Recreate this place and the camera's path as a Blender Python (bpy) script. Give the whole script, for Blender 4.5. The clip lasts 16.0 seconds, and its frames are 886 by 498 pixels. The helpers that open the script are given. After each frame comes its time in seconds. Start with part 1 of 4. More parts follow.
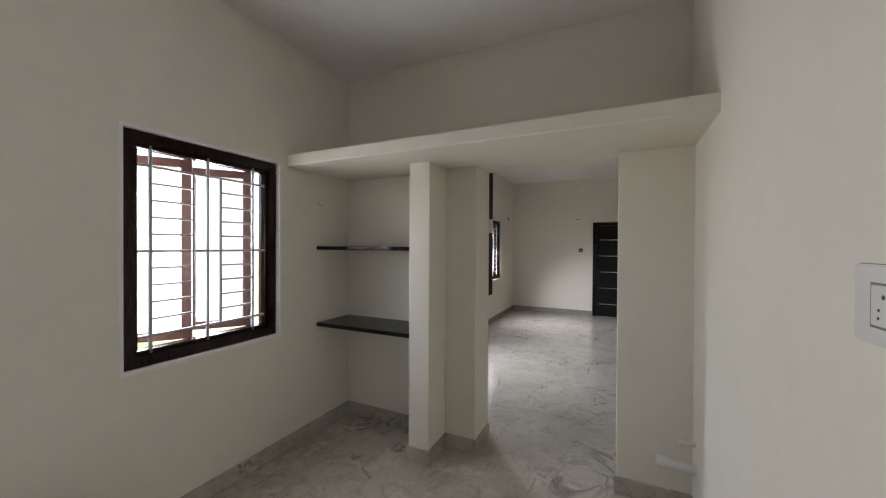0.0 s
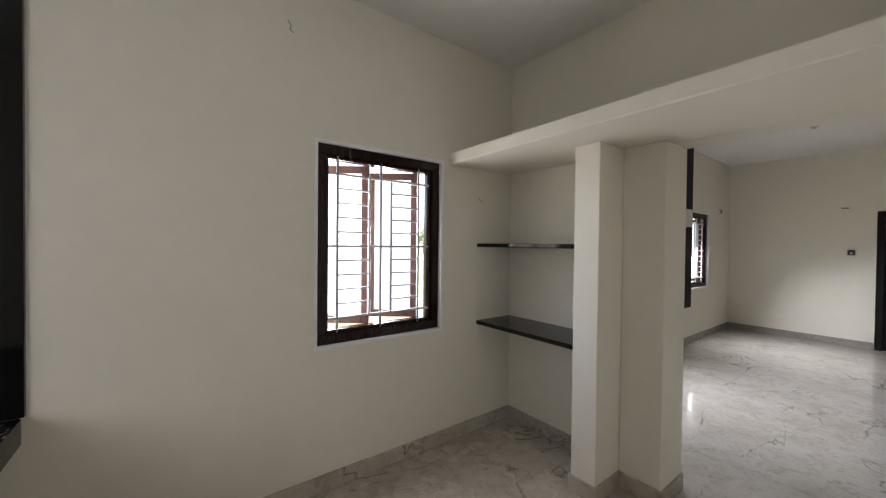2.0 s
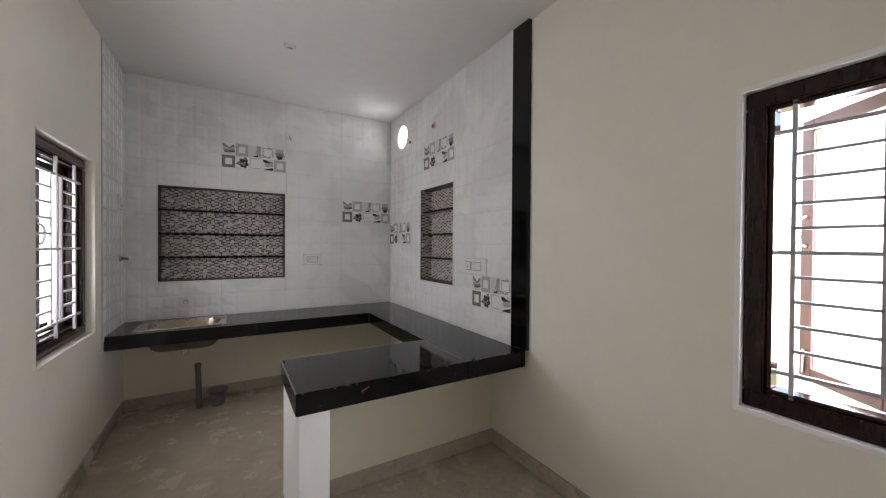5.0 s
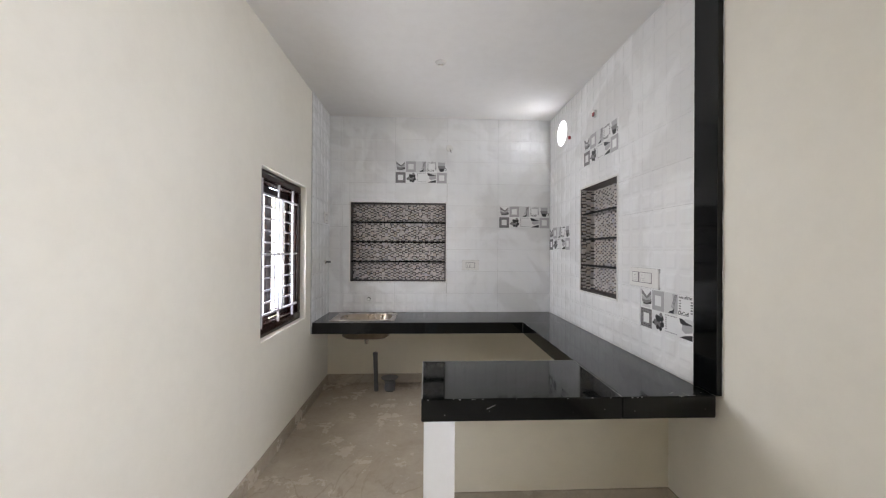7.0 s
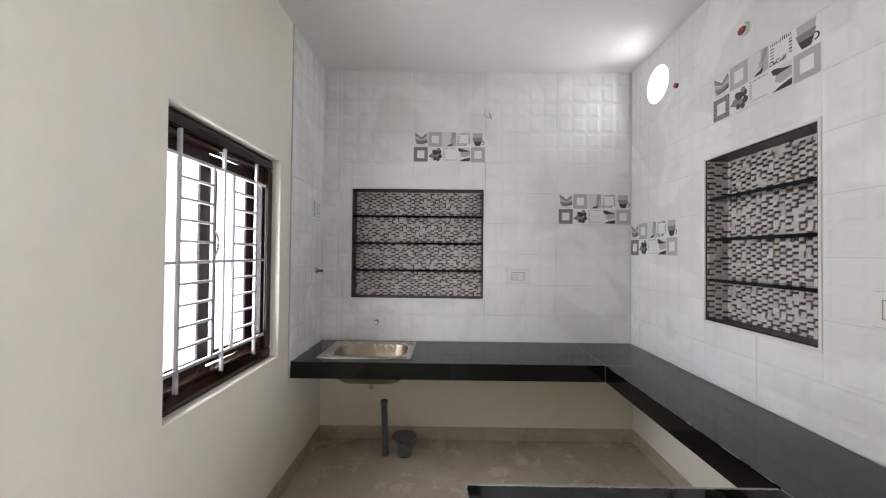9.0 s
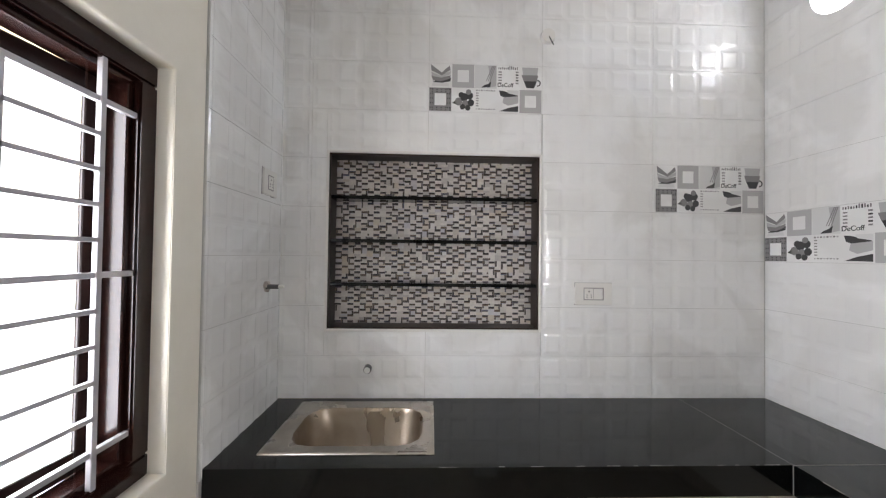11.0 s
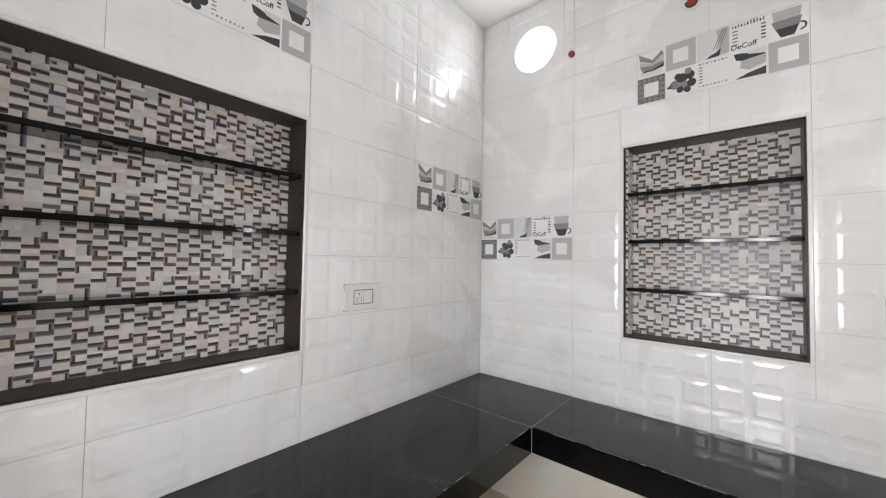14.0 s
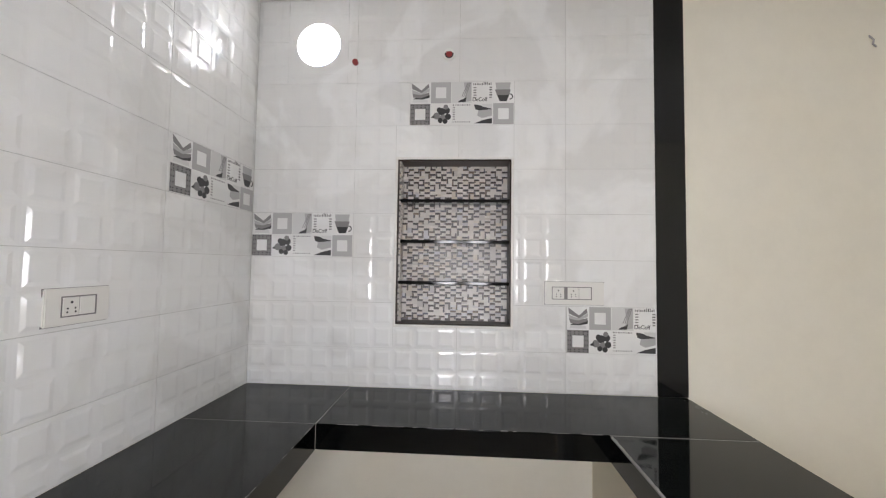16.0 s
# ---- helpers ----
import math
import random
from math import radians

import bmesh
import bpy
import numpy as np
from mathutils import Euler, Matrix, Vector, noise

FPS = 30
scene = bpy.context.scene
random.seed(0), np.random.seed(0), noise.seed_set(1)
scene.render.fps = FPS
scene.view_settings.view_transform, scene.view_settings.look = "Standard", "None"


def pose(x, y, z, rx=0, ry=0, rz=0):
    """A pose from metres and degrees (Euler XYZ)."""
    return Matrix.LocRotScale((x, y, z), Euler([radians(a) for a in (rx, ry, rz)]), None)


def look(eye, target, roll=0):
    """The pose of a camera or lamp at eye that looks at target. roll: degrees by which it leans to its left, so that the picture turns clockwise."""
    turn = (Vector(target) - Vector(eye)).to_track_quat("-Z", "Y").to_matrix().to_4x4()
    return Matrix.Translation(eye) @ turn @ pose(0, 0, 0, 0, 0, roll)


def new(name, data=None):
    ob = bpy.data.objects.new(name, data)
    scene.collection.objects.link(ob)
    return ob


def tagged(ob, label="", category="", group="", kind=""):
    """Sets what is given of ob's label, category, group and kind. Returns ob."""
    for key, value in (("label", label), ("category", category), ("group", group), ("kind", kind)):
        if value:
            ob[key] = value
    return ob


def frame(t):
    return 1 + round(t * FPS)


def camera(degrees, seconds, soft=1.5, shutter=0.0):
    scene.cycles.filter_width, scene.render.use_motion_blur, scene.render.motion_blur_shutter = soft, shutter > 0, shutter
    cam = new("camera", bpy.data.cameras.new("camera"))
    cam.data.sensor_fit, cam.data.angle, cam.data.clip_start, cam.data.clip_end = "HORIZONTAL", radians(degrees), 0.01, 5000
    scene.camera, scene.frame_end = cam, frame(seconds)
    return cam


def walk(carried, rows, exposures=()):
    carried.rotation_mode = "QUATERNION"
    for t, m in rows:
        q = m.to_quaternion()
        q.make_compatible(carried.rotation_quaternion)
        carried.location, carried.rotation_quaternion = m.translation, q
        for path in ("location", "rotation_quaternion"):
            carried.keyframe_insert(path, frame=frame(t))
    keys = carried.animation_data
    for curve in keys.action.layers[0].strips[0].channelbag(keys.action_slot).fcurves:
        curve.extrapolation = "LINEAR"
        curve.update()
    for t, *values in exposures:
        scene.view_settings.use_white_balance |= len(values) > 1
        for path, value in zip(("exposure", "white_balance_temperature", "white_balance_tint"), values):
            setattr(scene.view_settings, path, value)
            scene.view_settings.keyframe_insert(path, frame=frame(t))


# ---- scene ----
cam = camera(102.0, 16.0, soft=1.2)
PATH = [
    (0, (0.275, 0.2, 1.563), (-0.585, 2.006, 1.547), 0.3),
    (0.5, (0.282, 0.211, 1.57), (-0.64, 1.986, 1.55), 0.2),
    (1, (0.266, 0.227, 1.563), (-0.842, 1.892, 1.55), 0.4),
    (1.5, (0.25, 0.308, 1.543), (-1.082, 1.8, 1.539), 0.5),
    (2, (0.235, 0.441, 1.546), (-1.362, 1.644, 1.52), 0.6),
    (2.5, (0.194, 0.703, 1.566), (-1.633, 1.515, 1.53), 0.6),
    (3, (0.13, 0.933, 1.563), (-1.842, 1.263, 1.528), 0.3),
    (3.5, (0.03, 1.149, 1.576), (-1.957, 0.925, 1.508), 0.5),
    (4, (-0.076, 1.346, 1.6), (-1.92, 0.573, 1.532), 0.0),
    (4.5, (-0.144, 1.576, 1.542), (-1.639, 0.247, 1.536), 0.5),
    (5, (-0.194, 1.784, 1.545), (-1.212, 0.063, 1.526), 0.4),
    (7.5, (-0.518, 1.615, 1.55), (-0.554, -0.385, 1.562), 0.4),
    (8, (-0.523, 1.243, 1.558), (-0.523, -0.757, 1.583), 0.3),
    (8.5, (-0.464, 0.867, 1.551), (-0.468, -1.133, 1.578), 0.5),
    (9, (-0.392, 0.508, 1.557), (-0.377, -1.492, 1.584), 0.6),
    (11.5, (-0.059, -0.78, 1.572), (-0.208, -2.774, 1.61), 0.9),
    (12, (0.02, -0.876, 1.559), (-0.386, -2.833, 1.607), 0.8),
    (12.5, (0.069, -0.965, 1.571), (-0.637, -2.836, 1.596), 0.9),
    (13, (0.042, -1.054, 1.555), (-0.967, -2.781, 1.591), 1.0),
    (13.5, (0.012, -1.117, 1.554), (-1.263, -2.657, 1.601), 1.2),
    (14, (0.009, -1.166, 1.545), (-1.507, -2.469, 1.611), 1.0),
    (14.5, (0.024, -1.195, 1.542), (-1.696, -2.212, 1.616), 0.9),
    (15, (0.041, -1.227, 1.54), (-1.832, -1.922, 1.616), 0.9),
    (15.5, (0.067, -1.243, 1.532), (-1.894, -1.628, 1.608), 0.8),
    (16, (0.098, -1.266, 1.524), (-1.897, -1.381, 1.611), 0.8),
]
EXPOSURES = [(0.0, 2.95, 6650, 17.8), (3.0, 3.25, 6720, 20.5), (4.0, 3.15, 6720, 20.5), (4.5, 2.85, 6700, 20.5), (5.0, 3.35, 6650, 20), (5.2, 3.45, 6620, 20), (7.3, 4.05, 6500, 18.8), (9.2, 4.05, 6560, 18.8), (11.3, 4.27, 6620, 18.2), (12.0, 4.55, 6650, 17.5), (13.0, 4.34, 6650, 18.0), (14.5, 4.38, 6650, 18.0), (15.0, 4.2, 6650, 18.2), (16.0, 4.15, 6680, 18.2)]
walk(cam, [(t, look(eye, target, roll)) for t, eye, target, roll in PATH], EXPOSURES)

# ---- world and large lights ----
world = bpy.data.worlds.new("world")
scene.world = world
world.use_nodes = True
wn = world.node_tree.nodes
sky = wn.new("ShaderNodeTexSky")
sky.sky_type, sky.sun_disc = "NISHITA", False
sky.sun_elevation, sky.sun_rotation = radians(58), radians(150)
wn["Background"].inputs[1].default_value = 0.14
world.node_tree.links.new(sky.outputs[0], wn["Background"].inputs[0])

sun = new("sun", bpy.data.lights.new("sun", "SUN"))
sun.data.energy, sun.data.angle, sun.data.color = 2.5, radians(0.5), (1.0, 0.95, 0.87)
sun.matrix_world = look((0, 0, 0), (-0.27, 0.46, -0.85))


GLOW = {"window_1": 2.75, "window_2": 1.05, "window_3": 3.3, "window_4": 1.3, "round": 1.6}  # daylight in each opening, as radiance


def window_light(m, w, h, glow, colour=(0.89, 0.953, 1.0)):
    """Daylight in a window's opening, w by h, that shines along m's -z."""
    lamp = new("daylight", bpy.data.lights.new("daylight", "AREA"))
    lamp.data.shape, lamp.data.size, lamp.data.size_y = "RECTANGLE", w, h
    lamp.data.energy, lamp.data.color = glow * math.pi * w * h, colour
    lamp.matrix_world = m
    return lamp


# ---- materials ----
def material(name, base=(0.8, 0.8, 0.8), rough=0.5, metal=0.0, spec=0.5):
    m = bpy.data.materials.new(name)
    m.use_nodes = True
    b = m.node_tree.nodes["Principled BSDF"]
    b.inputs["Base Color"].default_value = (*base, 1)
    b.inputs["Roughness"].default_value = rough
    b.inputs["Metallic"].default_value = metal
    b.inputs["Specular IOR Level"].default_value = spec
    return m


def nodes(m):
    t = m.node_tree
    return t.nodes, t.links, t.nodes["Principled BSDF"]


def add_noise(n, l, scale, detail=4, rough=0.6, stretch=(1, 1, 1), distort=0.0):
    geo = n.new("ShaderNodeNewGeometry")
    mp = n.new("ShaderNodeMapping")
    mp.inputs["Scale"].default_value = stretch
    tex = n.new("ShaderNodeTexNoise")
    tex.inputs["Scale"].default_value = scale
    tex.inputs["Detail"].default_value = detail
    tex.inputs["Roughness"].default_value = rough
    tex.inputs["Distortion"].default_value = distort
    l.new(geo.outputs["Position"], mp.inputs[0])
    l.new(mp.outputs[0], tex.inputs[0])
    return tex.outputs["Fac"]


def ramp(n, l, fac, stops):
    r = n.new("ShaderNodeValToRGB")
    els = r.color_ramp.elements
    while len(els) < len(stops):
        els.new(0.5)
    for e, (p, c) in zip(els, stops):
        e.position, e.color = p, (*c, 1)
    l.new(fac, r.inputs[0])
    return r.outputs[0]


def mix(n, l, fac, a, b, mode="MIX"):
    m = n.new("ShaderNodeMix")
    m.data_type, m.blend_type = "RGBA", mode
    for sock, v in ((m.inputs[0], fac), (m.inputs[6], a), (m.inputs[7], b)):
        if hasattr(v, "links"):
            l.new(v, sock)
        else:
            sock.default_value = v if sock == m.inputs[0] else (*v, 1)
    return m.outputs[2]


def bump(n, l, b, fac, strength, dist):
    k = n.new("ShaderNodeBump")
    k.inputs["Strength"].default_value, k.inputs["Distance"].default_value = strength, dist
    l.new(fac, k.inputs["Height"])
    l.new(k.outputs[0], b.inputs["Normal"])


def make_paint(name, a, c, rough=0.55):
    """Emulsion paint on trowelled plaster: faint tone changes, roller grain, slow waves."""
    m = material(name, a, rough, spec=0.35)
    n, l, b = nodes(m)
    big = add_noise(n, l, 1.3, 3)
    col = ramp(n, l, big, [(0.3, c), (0.7, a)])
    spots = add_noise(n, l, 9, 5, 0.7)
    col = mix(n, l, 0.06, col, ramp(n, l, spots, [(0.35, (0.45, 0.42, 0.35)), (0.6, a)]))
    l.new(col, b.inputs["Base Color"])
    fine = add_noise(n, l, 160, 3)
    wave = add_noise(n, l, 5, 2)
    add = n.new("ShaderNodeMath")
    add.operation = "MULTIPLY_ADD"
    l.new(fine, add.inputs[0])
    add.inputs[1].default_value = 0.12
    l.new(wave, add.inputs[2])
    bump(n, l, b, add.outputs[0], 0.25, 0.004)
    return m


PAINT = make_paint("cream_paint", (0.80, 0.764, 0.672), (0.78, 0.739, 0.642))
CEIL = make_paint("ceiling_paint", (0.82, 0.80, 0.77), (0.80, 0.78, 0.75), 0.7)
LOWPAINT = make_paint("yellow_cream_paint", (0.80, 0.745, 0.61), (0.78, 0.72, 0.575))
WHITE = make_paint("white_paint", (0.86, 0.86, 0.85), (0.83, 0.83, 0.82), 0.5)


def make_floor():
    """Polished grey marble-look tiles: clouds, thin dark veins, dust that dulls the gloss."""
    m = material("grey_marble_tile", (0.2, 0.19, 0.17), 0.2)
    n, l, b = nodes(m)
    cloud = add_noise(n, l, 1.6, 8, 0.62, distort=0.8)
    col = ramp(n, l, cloud, [(0.25, (0.42, 0.375, 0.31)), (0.5, (0.53, 0.48, 0.41)), (0.78, (0.62, 0.57, 0.50))])
    v = add_noise(n, l, 1.1, 5, 0.55, (1, 0.6, 1), 1.2)
    veins = ramp(n, l, v, [(0.492, (0, 0, 0)), (0.5, (1, 1, 1)), (0.508, (0, 0, 0))])
    patch = ramp(n, l, add_noise(n, l, 0.9, 2), [(0.42, (0, 0, 0)), (0.55, (0.6, 0.6, 0.6))])
    both = mix(n, l, 1.0, veins, patch, "MULTIPLY")
    col = mix(n, l, both, col, (0.045, 0.04, 0.035))
    speck = ramp(n, l, add_noise(n, l, 30, 6, 0.75), [(0.40, (0.72, 0.72, 0.72)), (0.60, (1, 1, 1))])
    col = mix(n, l, 0.35, col, speck, "MULTIPLY")
    mott = ramp(n, l, add_noise(n, l, 7, 10, 0.78, distort=1.5), [(0.36, (0.56, 0.55, 0.54)), (0.50, (0.95, 0.95, 0.95)), (0.7, (1, 1, 1))])
    col = mix(n, l, 0.6, col, mott, "MULTIPLY")
    geo, sep = n.new("ShaderNodeNewGeometry"), n.new("ShaderNodeSeparateXYZ")  # brown dust and warm bounced light, both put into the kitchen floor's colour
    l.new(geo.outputs["Position"], sep.inputs[0])
    span = n.new("ShaderNodeMapRange")
    for k, v in (("From Min", 0.9), ("From Max", -0.6), ("To Min", 0.0), ("To Max", 0.66)):
        span.inputs[k].default_value = v
    l.new(sep.outputs["Y"], span.inputs["Value"])
    dust_and_bounce = ramp(n, l, add_noise(n, l, 2.6, 7, 0.6, distort=0.7), [(0.3, (0.40, 0.325, 0.235)), (0.55, (0.48, 0.40, 0.30)), (0.75, (0.57, 0.485, 0.38))])
    col = mix(n, l, span.outputs[0], col, dust_and_bounce)
    dust = ramp(n, l, add_noise(n, l, 3.5, 7, 0.7), [(0.35, (0.16, 0.16, 0.16)), (0.7, (0.34, 0.34, 0.34))])
    hall_mask = n.new("ShaderNodeMapRange")  # the hall's floor is darker, bluer and glossier
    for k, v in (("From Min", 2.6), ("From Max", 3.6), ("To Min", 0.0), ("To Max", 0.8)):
        hall_mask.inputs[k].default_value = v
    l.new(sep.outputs["Y"], hall_mask.inputs["Value"])
    hall_tone = mix(n, l, 1.0, col, (0.60, 0.62, 0.66), "MULTIPLY")
    l.new(mix(n, l, hall_mask.outputs[0], col, hall_tone), b.inputs["Base Color"])
    l.new(mix(n, l, hall_mask.outputs[0], dust, (0.06, 0.06, 0.06)), b.inputs["Roughness"])
    bump(n, l, b, add_noise(n, l, 6, 3), 0.05, 0.003)
    return m


FLOOR = make_floor()


def make_granite():
    m = material("black_granite", (0.012, 0.013, 0.012), 0.12, spec=0.33)
    n, l, b = nodes(m)
    dust = add_noise(n, l, 2.3, 8, 0.68, distort=0.5)
    base = ramp(n, l, dust, [(0.35, (0.002, 0.0028, 0.0025)), (0.54, (0.006, 0.0075, 0.007)), (0.76, (0.05, 0.054, 0.052))])
    grain = ramp(n, l, add_noise(n, l, 420, 2), [(0.62, (0, 0, 0)), (0.72, (0.03, 0.032, 0.03))])
    geo, sep = n.new("ShaderNodeNewGeometry"), n.new("ShaderNodeSeparateXYZ")  # dust lies on the tops, upright faces are clean
    l.new(geo.outputs["True Normal"], sep.inputs[0])
    col = mix(n, l, 0.25, base, grain, "ADD")
    l.new(mix(n, l, sep.outputs["Z"], (0.003, 0.0034, 0.0034), col), b.inputs["Base Color"])
    r = ramp(n, l, dust, [(0.3, (0.03, 0.03, 0.03)), (0.55, (0.07, 0.07, 0.07)), (0.75, (0.26, 0.26, 0.26))])
    l.new(mix(n, l, sep.outputs["Z"], (0.08, 0.08, 0.08), r), b.inputs["Roughness"])
    return m


GRANITE = make_granite()


def make_tile():
    m = material("white_glazed_tile", (0.78, 0.78, 0.77), 0.1)
    n, l, b = nodes(m)
    info = n.new("ShaderNodeObjectInfo")
    tone = ramp(n, l, info.outputs["Random"], [(0.0, (0.76, 0.76, 0.75)), (1.0, (0.80, 0.80, 0.79))])
    soil = add_noise(n, l, 1.7, 5, 0.5, distort=0.6)
    col = mix(n, l, 0.45, tone, ramp(n, l, soil, [(0.44, (0.62, 0.61, 0.59)), (0.50, (0.80, 0.80, 0.79)), (0.56, (0.80, 0.80, 0.79)), (0.62, (0.70, 0.69, 0.67))]))
    l.new(col, b.inputs["Base Color"])
    r = ramp(n, l, soil, [(0.3, (0.12, 0.12, 0.12)), (0.55, (0.06, 0.06, 0.06))])
    l.new(r, b.inputs["Roughness"])
    return m


TILE = make_tile()
GROUT = material("grey_grout", (0.50, 0.49, 0.47), 0.85)


def make_wood():
    m = material("dark_varnished_wood", (0.05, 0.02, 0.012), 0.16, spec=0.3)
    n, l, b = nodes(m)
    g = add_noise(n, l, 9, 6, 0.65, (6, 6, 0.5), 0.4)
    l.new(ramp(n, l, g, [(0.3, (0.010, 0.0035, 0.0026)), (0.7, (0.020, 0.0065, 0.0048))]), b.inputs["Base Color"])
    bump(n, l, b, g, 0.03, 0.001)
    return m


WOOD = make_wood()
# casement wood of window_2, darkened in its colour for the shade inside
SHADEWOOD = material("shaded_casement_wood", (0.012, 0.005, 0.004), 0.35, spec=0.25)
REDWOOD = material("red_brown_wood", (0.10, 0.042, 0.031), 0.4)
GRILL = material("white_enamel", (0.42, 0.41, 0.43), 0.3)


def make_steel(name, a, c, rough):
    """Steel with hazy stains and smears of dried cement."""
    m = material(name, a, rough, 1.0)
    n, l, b = nodes(m)
    haze = add_noise(n, l, 4, 5, 0.55, distort=0.5)
    l.new(ramp(n, l, haze, [(0.35, c), (0.6, a)]), b.inputs["Base Color"])
    l.new(ramp(n, l, haze, [(0.35, (rough * 1.6,) * 3), (0.65, (rough * 0.7,) * 3)]), b.inputs["Roughness"])
    bump(n, l, b, add_noise(n, l, 14, 3), 0.12, 0.002)
    return m


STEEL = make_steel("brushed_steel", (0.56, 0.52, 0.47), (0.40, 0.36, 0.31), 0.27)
# the basin's steel is darker and browner than the rim's
STEELIN = make_steel("brown_basin_steel", (0.36, 0.30, 0.235), (0.29, 0.235, 0.18), 0.38)
CHROME = material("chrome", (0.75, 0.75, 0.75), 0.12, 1.0)
PLASTIC = material("white_plastic", (0.74, 0.725, 0.69), 0.25)
DARK = material("dark_plastic", (0.02, 0.02, 0.02), 0.4)
RED = material("red_plastic", (0.25, 0.02, 0.02), 0.4)
PVC = material("white_pvc", (0.72, 0.72, 0.68), 0.35)
PVCGREY = material("grey_pvc", (0.10, 0.10, 0.10), 0.4)
BLACKDOOR = material("black_laminate", (0.010, 0.008, 0.008), 0.6, spec=0.2)


def make_frost():
    """Frosted pane: daylight passes diffused."""
    m = material("frosted_glass", (0.9, 0.92, 0.93), 0.4)
    n, l, b = nodes(m)
    tr = n.new("ShaderNodeBsdfTranslucent")
    tr.inputs[0].default_value = (0.97, 0.95, 0.92, 1)
    mx = n.new("ShaderNodeMixShader")
    mx.inputs[0].default_value = 0.9
    l.new(b.outputs[0], mx.inputs[1])
    l.new(tr.outputs[0], mx.inputs[2])
    l.new(mx.outputs[0], n["Material Output"].inputs[0])
    return m


FROST = make_frost()


# ---- mesh helpers ----
def part(name, bm, mat, parent=None, label="", smooth=False):
    me = bpy.data.meshes.new(name)
    bmesh.ops.recalc_face_normals(bm, faces=bm.faces)
    bm.to_mesh(me)
    bm.free()
    for m in (mat if isinstance(mat, (list, tuple)) else [mat]):
        me.materials.append(m)
    if smooth:
        me.polygons.foreach_set("use_smooth", [True] * len(me.polygons))
    ob = new(name, me)
    ob.parent = parent
    if label:
        tagged(ob, label)
    return ob


def thing(name, at, label, category, group="", kind=""):
    ob = new(name)
    ob.location = at
    ob.empty_display_size = 0.1
    return tagged(ob, label, category, group, kind)


def box(x0, x1, y0, y1, z0, z1, bevel=0.0, bm=None, segs=1):
    """A box between two corners, its edges eased by bevel."""
    b = bmesh.new()
    bmesh.ops.create_cube(b, size=1)
    for v in b.verts:
        v.co = ((x0 + x1) / 2 + v.co.x * (x1 - x0), (y0 + y1) / 2 + v.co.y * (y1 - y0), (z0 + z1) / 2 + v.co.z * (z1 - z0))
    if bevel:
        bmesh.ops.bevel(b, geom=b.edges[:], offset=bevel, segments=segs, affect="EDGES", clamp_overlap=True)
    if bm is None:
        return b
    me = bpy.data.meshes.new("tmp")
    b.to_mesh(me)
    b.free()
    bm.from_mesh(me)
    bpy.data.meshes.remove(me)
    return bm


def tube(a, c, r0, r1=None, segs=20, bm=None, caps=True):
    """A straight round bar or pipe from a to c."""
    bm = bm or bmesh.new()
    r1 = r0 if r1 is None else r1
    a, c = Vector(a), Vector(c)
    q = (c - a).to_track_quat("Z", "Y")
    rings = []
    for p, r in ((a, r0), (c, r1)):
        rings.append([bm.verts.new(p + q @ Vector((math.cos(k * math.tau / segs) * r, math.sin(k * math.tau / segs) * r, 0))) for k in range(segs)])
    for k in range(segs):
        bm.faces.new((rings[0][k], rings[0][(k + 1) % segs], rings[1][(k + 1) % segs], rings[1][k]))
    if caps:
        bm.faces.new(rings[0][::-1])
        bm.faces.new(rings[1])
    return bm


def joined(bms):
    out = bmesh.new()
    for b in bms:
        me = bpy.data.meshes.new("tmp")
        b.to_mesh(me)
        b.free()
        out.from_mesh(me)
        bpy.data.meshes.remove(me)
    return out


def slab_wall(name, axis, p0, p1, us, zs, holes, mat, parent=None, label="", kind="structure"):
    """A wall p0..p1 thick across its axis, us long and zs high, with rectangular holes (u0, u1, z0, z1) cut right through."""
    ul = sorted({us[0], us[1], *[u for h in holes for u in h[:2]]})
    zl = sorted({zs[0], zs[1], *[z for h in holes for z in h[2:]]})
    solid = {}
    for i in range(len(ul) - 1):
        for j in range(len(zl) - 1):
            u, z = (ul[i] + ul[i + 1]) / 2, (zl[j] + zl[j + 1]) / 2
            solid[i, j] = not any(h[0] < u < h[1] and h[2] < z < h[3] for h in holes)
    bm = bmesh.new()
    made = {}

    def vert(i, j, s):
        if (i, j, s) not in made:
            p = (p0, p1)[s]
            made[i, j, s] = bm.verts.new((p, ul[i], zl[j]) if axis == "x" else (ul[i], p, zl[j]))
        return made[i, j, s]

    for (i, j), full in solid.items():
        if not full:
            continue
        for s in (0, 1):
            bm.faces.new([vert(*c, s) for c in ((i, j), (i + 1, j), (i + 1, j + 1), (i, j + 1))])
        for (di, dj), (a, c) in {(-1, 0): ((i, j), (i, j + 1)), (1, 0): ((i + 1, j), (i + 1, j + 1)),
                                 (0, -1): ((i, j), (i + 1, j)), (0, 1): ((i, j + 1), (i + 1, j + 1))}.items():
            if not solid.get((i + di, j + dj)):
                bm.faces.new((vert(*a, 0), vert(*c, 0), vert(*c, 1), vert(*a, 1)))
    ob = part(name, bm, mat, parent)
    tagged(ob, label, kind=kind)
    return ob


def plain(name, mat, x0, x1, y0, y1, z0, z1, label="", bevel=0.0):
    ob = part(name, box(x0, x1, y0, y1, z0, z1, bevel), mat)
    return tagged(ob, label, kind="structure")


